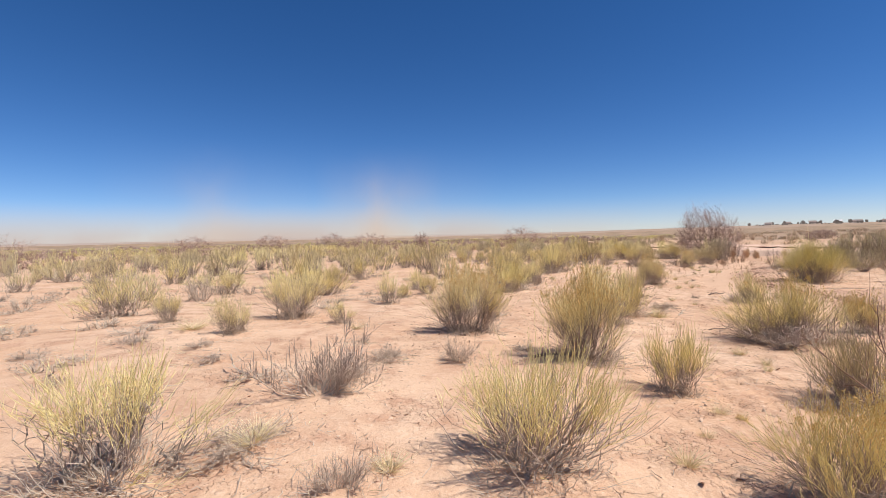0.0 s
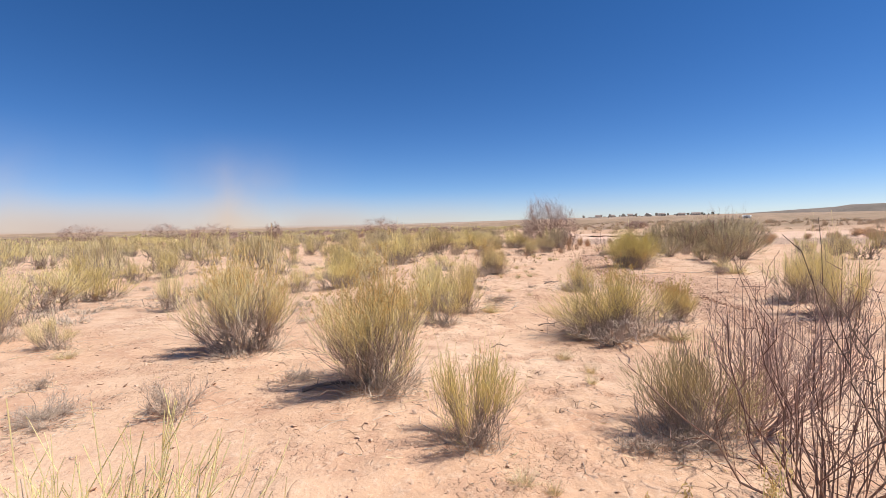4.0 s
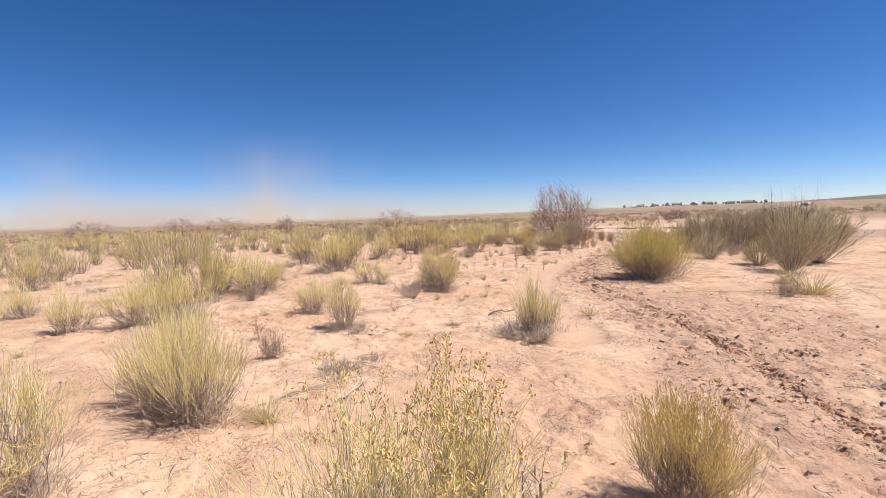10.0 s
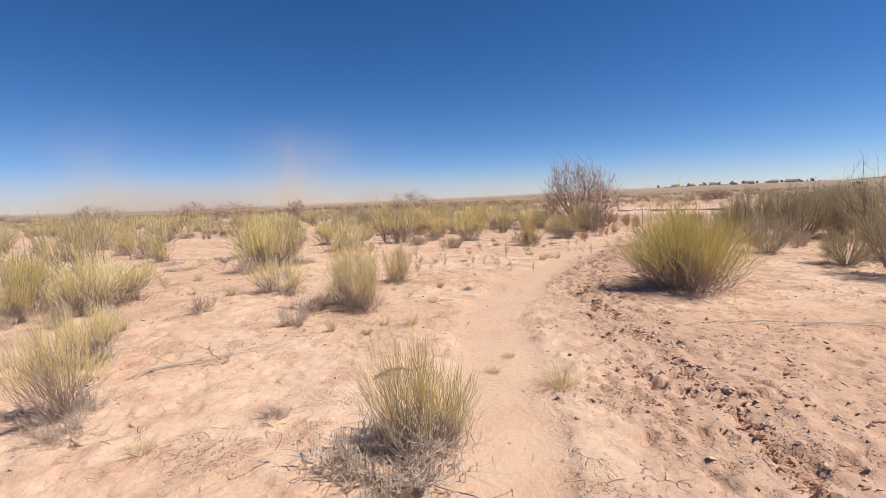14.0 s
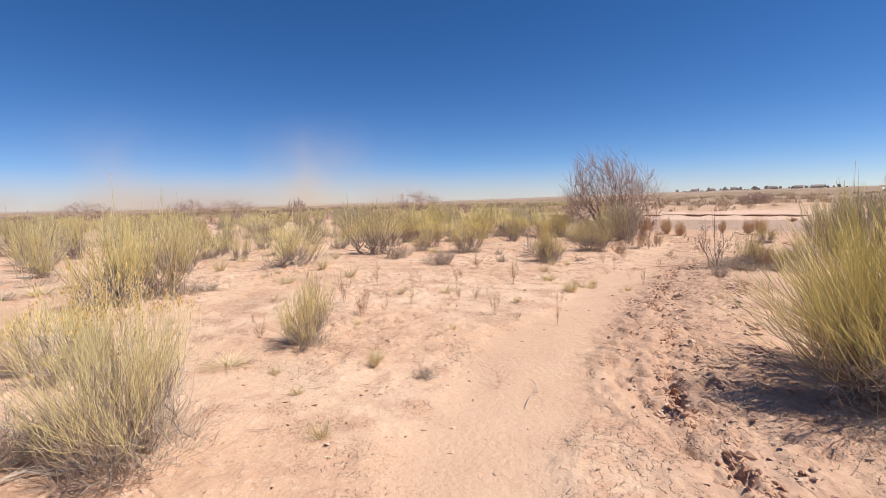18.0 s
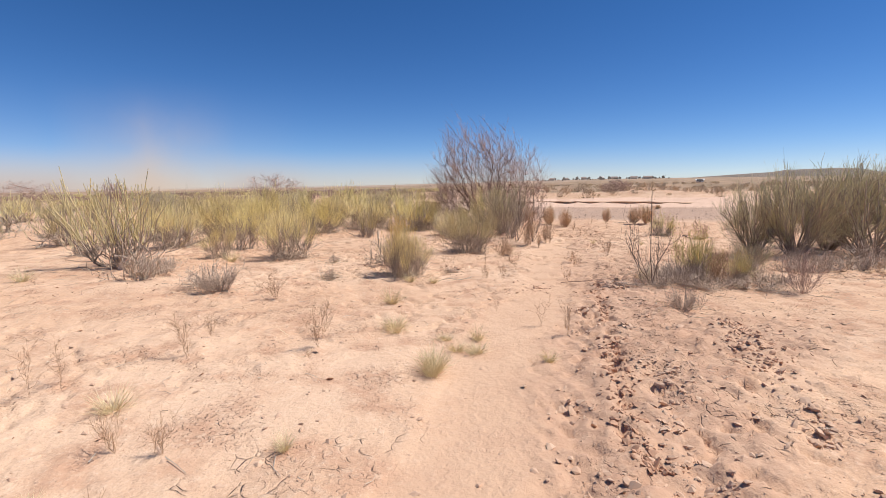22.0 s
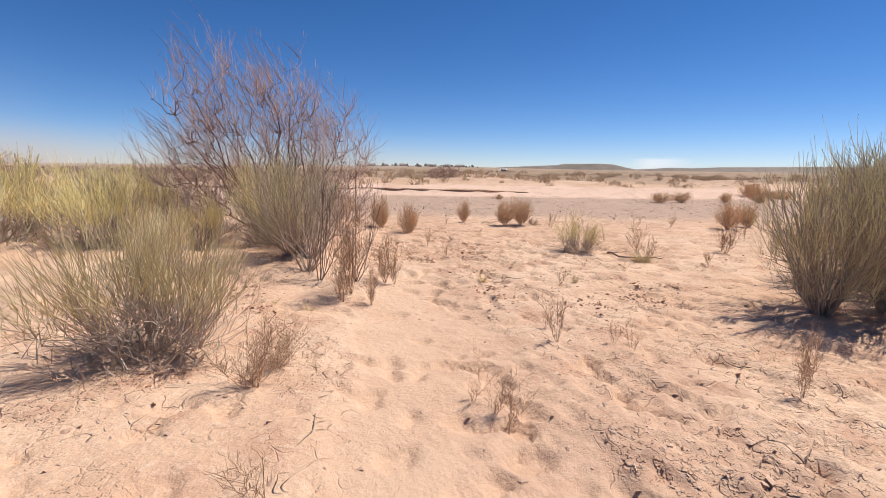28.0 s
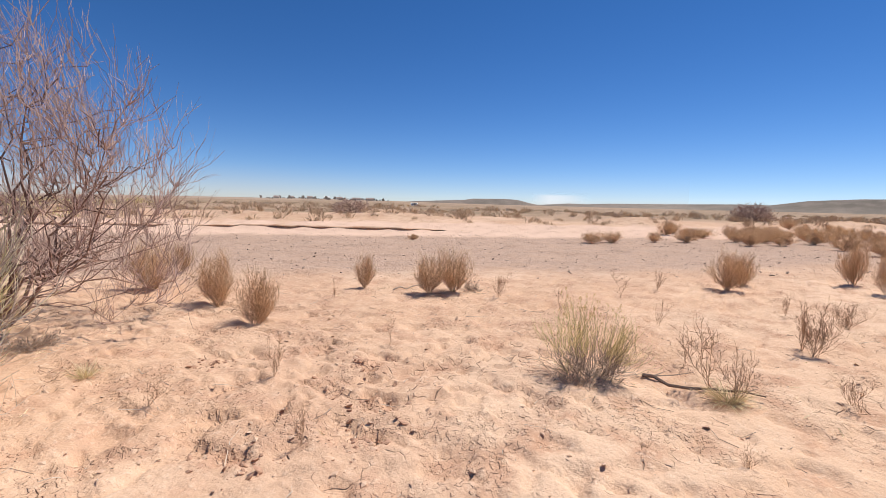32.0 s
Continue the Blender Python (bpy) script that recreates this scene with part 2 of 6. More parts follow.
# ---- ground ----
def lattice(ix, iy, seed):
    h = (ix * 374761393 + iy * 668265263 + seed * 974711) & 0x7FFFFFFF
    h = ((h ^ (h >> 13)) * 1274126177) & 0x7FFFFFFF
    return ((h ^ (h >> 16)) & 0xFFFF) / 65535.0


def smooth_noise(x, y, size, seed):
    """Value noise in -1 to 1 with cells of that size in metres."""
    x, y = np.asarray(x, float) / size, np.asarray(y, float) / size
    ix, iy = np.floor(x).astype(np.int64), np.floor(y).astype(np.int64)
    u, v = x - ix, y - iy
    u, v = u * u * (3 - 2 * u), v * v * (3 - 2 * v)
    a, b, c, d = (lattice(ix + i, iy + j, seed) for i, j in ((0, 0), (1, 0), (0, 1), (1, 1)))
    return 2 * (a + (b - a) * u + (c - a) * v + (a - b - c + d) * u * v) - 1


def ease(x, lo, hi):
    t = np.clip((np.asarray(x, float) - lo) / (hi - lo), 0, 1)
    return t * t * (3 - 2 * t)


def line_distance(x, y, line):
    """How far points lie from a polyline, and on which side (positive: right of its way)."""
    best, side = np.full(np.shape(x), 1e9), np.zeros(np.shape(x))
    for (ax, ay), (bx, by) in zip(line, line[1:]):
        dx, dy = bx - ax, by - ay
        t = np.clip(((x - ax) * dx + (y - ay) * dy) / (dx * dx + dy * dy), 0, 1)
        ex, ey = x - ax - t * dx, y - ay - t * dy
        d = np.hypot(ex, ey)
        near = d < best
        best, side = np.where(near, d, best), np.where(near, np.sign(ex * dy - ey * dx), side)
    return best, side


# gentle swells of the flat: x, y, height
SWELLS = [
    (-4, 9, 0.136),
    (0, 6, 0.093),
    (3, 4, 0.1),
    (4.5, 8, -0.091),
    (7, 10, -0.033),
    (10, 11, -0.009),
    (14, 11, 0.018),
    (4, 14, 0.075),
    (14, 16.5, 0.073),
    (5, 20, 0.117),
    (11, 20, -0.027),
    (17.5, 21.5, 0.155),
    (8, 25, 0.155),
    (14.5, 24.5, -0.039),
    (20, 25.5, -0.104),
    (17, 29, 0.043),
    (23, 29, 0.053),
    (28, 30, -0.019),
]
TRACK = [(8.6, 6.5), (9.5, 9.2), (10.45, 11.2), (10.95, 13.0), (11.5, 15.3), (12.0, 17.2), (12.7, 18.8), (13.7, 20.3), (15.0, 21.9), (16.4, 23.9), (18.5, 26.7), (20.2, 29.3), (23.0, 33.5), (27.0, 39.0)]
CLEFT = [(9.4, 8.3), (9.78, 9.05), (10.02, 9.6), (10.33, 10.5), (10.5, 11.2), (10.83, 12.3), (11.17, 13.75), (11.45, 15.6), (11.6, 16.6), (11.85, 17.2), (12.9, 19.0), (13.3, 19.95), (14.35, 21.4), (16.0, 23.6), (18.9, 27.4)]
STRIP = [(8.9, 12.2), (9.6, 14.6), (10.15, 16.5), (11.2, 18.5), (12.5, 20.2), (13.5, 21.6), (15.0, 23.4), (16.6, 25.4), (18.4, 28.0)]


def zones(x, y):
    """How far each kind of surface covers a place: smooth sand, trodden mud, wash gravel, pale sand, distant scrub."""
    wob = 0.5 * smooth_noise(x, y, 1.7, 5) + 0.25 * smooth_noise(x, y, 0.6, 6)
    d, side = line_distance(x, y, TRACK)
    mud = 1 - ease(d + 0.5 * wob, 0.45, 0.95)
    churn = (1 - ease(np.hypot((x - 11.6) / 1.7, (y - 12.3) / 3.2) + 0.3 * wob, 0.7, 1.15)) * 0.8
    kicked = (1 - ease(np.hypot((x - 15.3) / 1.0, (y - 20.9) / 0.8) + 0.3 * wob, 0.6, 1.1)) * 0.9
    mud = np.maximum(np.maximum(mud * (1 - 0.7 * ease(y, 23.5, 26.5)), churn), kicked)
    sand = 1 - ease(line_distance(x, y, STRIP)[0] + 0.4 * wob, 0.3, 0.75)
    u, v = 0.62 * x + 0.78 * y, 0.62 * y - 0.78 * x
    gravel = ease(u + 1.6 * wob, 39.6, 43.0) * (1 - ease(u + 0.8 * wob, 53.4, 54.6)) * (1 - ease(v, 16, 24))
    pale = ease(u + 0.8 * wob, 53.4, 54.6) * (1 - ease(u + 2 * wob, 58.6, 60.0)) * (1 - ease(v, 18, 26))
    far = np.hypot(x - 8, y - 12)
    brush = np.maximum(ease(far, 56, 100), 0.9 * ease(u + 2 * wob, 59.5, 63) * (1 - ease(v, 20, 30)) * (0.2 + 0.8 * ease(smooth_noise(x, y, 8, 71) + 1.5 * ease(u, 64, 78), -0.1, 0.5)))
    return sand, mud * (1 - gravel), gravel, pale, brush


def height(x, y):
    """The ground's level at a place."""
    x, y = np.asarray(x, float), np.asarray(y, float)
    s = 0.4 * x + 0.9 * y
    z = -0.475 + -0.312 * np.tanh((s - 10) / 10)
    for a, b, h in SWELLS:
        z = z + h * np.exp(-((x - a) ** 2 + (y - b) ** 2) / 20.48)
    far = np.hypot(x - 8, y - 12)
    u, v = 0.62 * x + 0.78 * y, 0.62 * y - 0.78 * x
    bank = (1 - ease(v, 20, 30))
    z = z - 0.12 * ease(u, 40, 46) * (1 - ease(u, 55, 57)) * bank + 0.3 * ease(u + 0.8 * smooth_noise(x, y, 6, 21), 57.0, 57.5) * bank + 0.3 * ease(u + 2.5 * smooth_noise(x, y, 9, 22), 61, 65) * bank
    z = z + 0.55 * ease(u, 59, 62) * (1 - ease(u, 80, 95)) * bank * np.maximum(smooth_noise(x, y, 7, 23), -0.2)
    z = z + 0.5 * ease(far, 40, 90) * smooth_noise(x, y, 22, 3) * (1 - ease(far, 300, 600))
    az = np.degrees(np.arctan2(x - 8, y - 12))
    rise = ease(far, 250, 650) * (2.0 + 3.2 * ease(az, 5, 36) - 1.0 * ease(az, 45, 60))
    return z + rise


def relief(x, y):
    """Small unevenness: humps, flaked crust, hoof prints, ruts and crumbs."""
    sand, mud, gravel, pale, brush = zones(x, y)
    calm = 1 - ease(np.hypot(x - 10, y - 16), 22, 34)
    rough = 1 - 0.8 * sand
    z = 0.017 * smooth_noise(x, y, 0.9, 11) + 0.012 * smooth_noise(x, y, 0.33, 12) * (1 - 0.6 * sand) + 0.008 * smooth_noise(x, y, 0.14, 13) * rough
    d, side = line_distance(x, y, TRACK)
    sway = d * side + 0.12 * smooth_noise(x, y, 0.8, 31) + 0.04 * smooth_noise(x, y, 0.22, 33)
    broken = ease(smooth_noise(x, y, 0.45, 32), -0.5, 0.3)
    rut = sum(np.exp(-((sway - a) / 0.14) ** 2) for a in (-0.4, 0.2)) * (0.5 + 0.5 * broken)
    off, hand = line_distance(x, y, CLEFT)
    off = off * hand + 0.04 * smooth_noise(x, y, 0.8, 31) + 0.03 * smooth_noise(x, y, 0.2, 33)
    cleft = (0.6 * np.exp(-((sway + 0.4) / 0.04) ** 2) + 1.2 * np.exp(-(off / 0.055) ** 2)) * broken
    crumbs = np.maximum(smooth_noise(x, y, 0.16, 16), 0) ** 2 + 0.7 * np.abs(smooth_noise(x, y, 0.1, 17)) + 0.35 * smooth_noise(x, y, 0.065, 20) - 0.3
    prints = -np.maximum(smooth_noise(x, y, 0.28, 18) - 0.2, 0)
    pits = ease(smooth_noise(1.25 * x + 0.5 * y, 0.8 * y - 0.3 * x, 0.095, 45) + 0.6 * smooth_noise(x, y, 0.3, 46), 0.36, 0.5)
    patch = ease(smooth_noise(x, y, 1.3, 47), -0.2, 0.45) * (1 - sand)
    z = z + mud * (0.034 * crumbs + 0.012 * prints - 0.012 * rut - 0.075 * (1 - 0.4 * ease(y, 18, 21)) * (1 - sand) * cleft * ease(smooth_noise(x, y, 0.13, 48), -0.3, 0.1) - 0.026 * pits) - 0.026 * pits * patch
    flakes = ease(smooth_noise(x, y, 0.2, 41) + 0.5 * smooth_noise(x, y, 0.11, 42), 0.05, 0.22)
    chips = ease(smooth_noise(x, y, 0.09, 61) + 0.4 * smooth_noise(x, y, 0.24, 62), 0.35, 0.5)
    z = z + (0.02 * flakes + 0.012 * chips) * ease(smooth_noise(x, y, 1.9, 43), -0.3, 0.4) * (1 - sand)
    z = z - 0.028 * sand - 0.012 * ease(sand, 0.35, 0.55) + 0.02 * gravel * smooth_noise(x, y, 0.35, 19)
    prints2 = -0.5 * ease(smooth_noise(x, y, 0.22, 28) + 0.5 * smooth_noise(x, y, 0.1, 29), 0.38, 0.52) - 0.3 * np.maximum(smooth_noise(x, y, 0.6, 30) - 0.3, 0)
    trail = np.exp(-((sway - 0.3) / 0.16) ** 2) + np.exp(-((sway + 0.55) / 0.16) ** 2)
    z = z + (0.07 + 0.06 * trail) * prints2 * ease(0.45 * x + 0.89 * y, 25, 31) * (1 - gravel)
    return z * calm


def level(x, y):
    return float(height(x, y) + relief(np.array([x]), np.array([y]))[0])


def axis(lo, hi, step, reach):
    """Coordinates, even between lo and hi and widening beyond them."""
    mid = list(np.arange(lo, hi, step))
    d, p, q = step, lo, hi
    before, after = [], []
    while p > -reach or q < reach:
        d *= 1.035 if d < 0.25 else 1.14
        p, q = p - d, q + d
        before.append(p)
        after.append(q)
    return np.array(before[::-1] + mid + after)


def make_ground():
    xs, ys = axis(3.5, 21.5, 0.03, 4000), axis(5.0, 30.0, 0.03, 4000)
    gx, gy = np.meshgrid(xs, ys)
    z = height(gx, gy) + relief(gx, gy)
    me = bpy.data.meshes.new("ground")
    nx, ny = len(xs), len(ys)
    me.vertices.add(nx * ny)
    me.vertices.foreach_set("co", np.stack([gx, gy, z], -1).astype(np.float32).ravel())
    i = np.arange(nx * ny).reshape(ny, nx)
    q = np.stack([i[:-1, :-1], i[:-1, 1:], i[1:, 1:], i[1:, :-1]], -1).reshape(-1, 4)
    me.loops.add(q.size)
    me.loops.foreach_set("vertex_index", q.ravel().astype(np.int32))
    me.polygons.add(len(q))
    me.polygons.foreach_set("loop_start", np.arange(0, q.size, 4, dtype=np.int32))
    me.polygons.foreach_set("use_smooth", np.ones(len(q), bool))
    for name, values in zip(("sand", "mud", "gravel", "pale", "brush"), zones(gx, gy)):
        me.attributes.new(name, "FLOAT", "POINT").data.foreach_set("value", values.astype(np.float32).ravel())
    me.update()
    me.validate()
    me.materials.append(SOIL)
    return tagged(new("ground", me), "pinkish sandy desert flat with cracked crust and a gravel wash", "ground", kind="structure")


make_ground()


def cut_bank():
    """A low crumbling cut in the far edge of the wash, undercut and uneven along its lip."""
    v = np.arange(-8.0, 17.0, 0.12)
    edge = smooth_noise(0.62 * 57.2 - 0.78 * v, 0.78 * 57.2 + 0.62 * v, 6, 21)
    lip = 57.15 - 0.8 * edge + 0.06 * smooth_noise(v, 0 * v, 0.7, 82)
    tall = (0.2 + 0.04 * smooth_noise(v, 0 * v, 2.9, 83) + 0.03 * smooth_noise(v, 0 * v, 0.4, 84)) * ease(v, -8, -1)
    rows = []
    for back, up in ((0.12, -0.4), (0.1, 0.45), (-0.04, 0.8), (0.0, 1.0), (0.5, 1.04), (3.0, 0.4), (4.0, -0.6)):
        u = lip + back
        x, y = 0.62 * u - 0.78 * v, 0.78 * u + 0.62 * v
        rows.append(np.stack([x, y, height(0.62 * (lip - 0.4) - 0.78 * v, 0.78 * (lip - 0.4) + 0.62 * v) + up * tall - 0.03], -1))
    n = len(v)
    faces = [[j * n + i, j * n + i + 1, (j + 1) * n + i + 1, (j + 1) * n + i] for j in range(len(rows) - 1) for i in range(n - 1)]
    me = bpy.data.meshes.new("bank")
    me.from_pydata(np.concatenate(rows).tolist(), [], faces)
    me.materials.append(SOIL)
    return tagged(new("bank", me), "low crumbling sandy cut bank along the wash", "bank", kind="structure")


cut_bank()


# ---- plants: how they are made ----
def tubes(paths, radii, sides=3):
    """Tapered stems: paths (count, points, 3) and radii (count, points) as vertices and faces."""
    paths, radii = np.asarray(paths, float), np.asarray(radii, float)
    count, steps, _ = paths.shape
    way = paths[:, -1] - paths[:, 0]
    way /= np.linalg.norm(way, axis=1, keepdims=True) + 1e-9
    ref = np.where(np.abs(way[:, 2:3]) > 0.9, [[1.0, 0, 0]], [[0, 0, 1.0]])
    a = np.cross(way, ref)
    a /= np.linalg.norm(a, axis=1, keepdims=True) + 1e-9
    b = np.cross(way, a)
    turn = np.arange(sides) * 2 * np.pi / sides
    ring = np.cos(turn)[None, :, None] * a[:, None] + np.sin(turn)[None, :, None] * b[:, None]
    verts = paths[:, :, None] + radii[:, :, None, None] * ring[:, None]
    i = np.arange(count * steps * sides).reshape(count, steps, sides)
    j = np.roll(i, -1, 2)
    faces = np.stack([i[:, :-1], j[:, :-1], j[:, 1:], i[:, 1:]], -1).reshape(-1, 4)
    return verts.reshape(-1, 3), faces


def mesh_of(name, pieces, material):
    """One mesh from several (vertices, faces) with quads or triangles."""
    verts, faces, at = [], [], 0
    for v, f in pieces:
        verts.append(np.asarray(v, float))
        faces += (np.asarray(f) + at).tolist()
        at += len(v)
    me = bpy.data.meshes.new(name)
    me.from_pydata(np.concatenate(verts).tolist(), [], faces)
    me.materials.append(material)
    return me


def heading(az, tilt):
    return np.stack([np.sin(tilt) * np.cos(az), np.sin(tilt) * np.sin(az), np.cos(tilt)], -1)


def grow(rng, start, az, tilt, length, bend, steps=4, wiggle=0.06):
    """Stems that start out at a tilt and bend by so much (negative: upward) along their length."""
    count = len(az)
    pts, p = [start], start
    for k in range(1, steps):
        t = tilt + bend * (k - 0.5) / (steps - 1)
        step = heading(az + rng.normal(0, wiggle * 2, count), np.clip(t + rng.normal(0, wiggle, count), 0, 2.6)) * (length / (steps - 1))[:, None]
        p = p + step
        pts.append(p)
    return np.stack(pts, 1)


def along(rng, paths, count, lo, hi):
    """Random places on stems, between the shares lo and hi of their length: index, place."""
    pick = rng.integers(0, len(paths), count)
    s = rng.uniform(lo, hi, count) * (paths.shape[1] - 1)
    k = np.minimum(s.astype(int), paths.shape[1] - 2)
    u = (s - k)[:, None]
    return pick, paths[pick, k] * (1 - u) + paths[pick, k + 1] * u


def taper(count, steps, r0, r1, rng=None):
    t = np.linspace(0, 1, steps)[None]
    r = np.repeat(r0 + (r1 - r0) * t, count, 0)
    return r * (rng.uniform(0.7, 1.3, count)[:, None] if rng is not None else 1)


def blades(rng, paths, count, long, wide):
    """Narrow leaves that stand off stems."""
    pick, p = along(rng, paths, count, 0.15, 1.0)
    way = paths[pick, -1] - paths[pick, 0]
    way /= np.linalg.norm(way, axis=1, keepdims=True) + 1e-9
    d = way + rng.normal(0, 0.45, (count, 3))
    d /= np.linalg.norm(d, axis=1, keepdims=True)
    s = np.cross(d, rng.normal(0, 1, (count, 3)))
    s /= np.linalg.norm(s, axis=1, keepdims=True) + 1e-9
    ln = rng.uniform(0.6, 1.3, count)[:, None] * long
    v = np.stack([p - s * wide / 2, p + d * ln * 0.5 + s * wide / 2, p + d * ln, p + d * ln * 0.5 - s * wide / 2], 1)
    return v.reshape(-1, 3), np.arange(4 * count).reshape(-1, 4)


def knobs(rng, where, size):
    """Small angular seed heads."""
    octa = np.array([[1, 0, 0], [-1, 0, 0], [0, 1, 0], [0, -1, 0], [0, 0, 1.5], [0, 0, -1.5]], float)
    f = np.array([[0, 2, 4], [2, 1, 4], [1, 3, 4], [3, 0, 4], [2, 0, 5], [1, 2, 5], [3, 1, 5], [0, 3, 5]])
    v = where[:, None] + octa[None] * (rng.uniform(0.6, 1.3, len(where)) * size)[:, None, None]
    return v.reshape(-1, 3), (f[None] + 6 * np.arange(len(where))[:, None, None]).reshape(-1, 3)


def fitted(sets, wide=1.0, high=1.0):
    """Scales a plant's paths so that it is about that wide and high, with its foot at zero."""
    every = np.concatenate([p.reshape(-1, 3) for p in sets])
    top = np.percentile(every[:, 2], 98.5)
    side = np.percentile(np.hypot(every[:, 0], every[:, 1]), 95)
    k = np.array([0.5 * wide / side, 0.5 * wide / side, high / top])
    return [p * k for p in sets]


def part(name, me, parent, label="", kind=""):
    ob = new(name, me)
    ob.parent = parent
    return tagged(ob, label, kind=kind)


def thing(name, label, category, parts, group="", kind=""):
    """An Empty at the foot with its part meshes."""
    root = tagged(new(name), label, category, group, kind)
    root.empty_display_size = 0.1
    for pname, me, plabel in parts:
        part(pname, me, root, plabel, "stuff")
    return root


def unit(v):
    return v / (np.linalg.norm(v, axis=-1, keepdims=True) + 1e-9)


def reach(rng, start, end, sag, steps=5, shake=0.015):
    """Stems from start to end points that leave low and rise later (sag), with small kinks."""
    t = np.linspace(0, 1, steps)[None, :, None]
    p = start[:, None] * (1 - t) + end[:, None] * t
    p[..., 2] -= sag * (t * (1 - t))[..., 0] * np.linalg.norm(end - start, axis=1)[:, None]
    kink = rng.normal(0, shake, p.shape)
    kink[:, 0] = 0
    return p + kink


def sprout(rng, start, way, length, lift=0.3, steps=3):
    """Short shoots along a direction that lift towards their tips."""
    p, out = start, [start]
    for k in range(1, steps):
        way = unit(way + [0, 0, lift / (steps - 1)] + rng.normal(0, 0.08, way.shape))
        p = p + way * (length / (steps - 1))[:, None]
        out.append(p)
    return np.stack(out, 1)


def crown(seed, wood, forks, shoots, low=-0.2, up=0.55, loose=0.5, lop=0.0, size=0.33, foot=0.06, ends=(0.07, 0.19)):
    """A round-headed bush one wide and one high: wood that spreads from the foot, forks and outer shoots."""
    rng = np.random.default_rng(seed)
    az, c = rng.uniform(0, 2 * np.pi, wood), rng.uniform(low, 1, wood)
    d = np.stack([np.cos(az) * np.sqrt(1 - c * c), np.sin(az) * np.sqrt(1 - c * c), c], -1)
    lumps = rng.uniform(0.72, 1.08, wood)[:, None]
    mid = np.array([lop, 0, 0.5])
    end = mid + d * [size * 1.06, size * 1.06, size * 0.98] * lumps
    end[:, 2] = np.maximum(end[:, 2], 0.06)
    base = np.stack([np.cos(az) * foot, np.sin(az) * foot, np.zeros(wood)], -1) * rng.uniform(0.1, 1.0, (wood, 1))
    w = reach(rng, base, end, 0.25)
    pick, p = along(rng, w, forks, 0.3, 1.0)
    out = unit(p - [lop, 0, 0.3]) * 0.8 + unit(end - base)[pick] * 0.5
    v = sprout(rng, p, unit(out + rng.normal(0, 0.45, p.shape)), rng.uniform(0.08, 0.2, forks), 0.35, 4)
    pick, p = along(rng, v, shoots, 0.2, 1.0)
    out = unit(p - [lop, 0, 0.25])
    s = sprout(rng, p, unit(out * (1 - up) + np.array([0, 0, up]) + rng.normal(0, loose * 0.6, p.shape)), rng.uniform(*ends, shoots), 0.25, 3)
    for q in (w, v, s):
        q[..., 2] = np.maximum(q[..., 2], 0.004)
    return rng, w, v, s


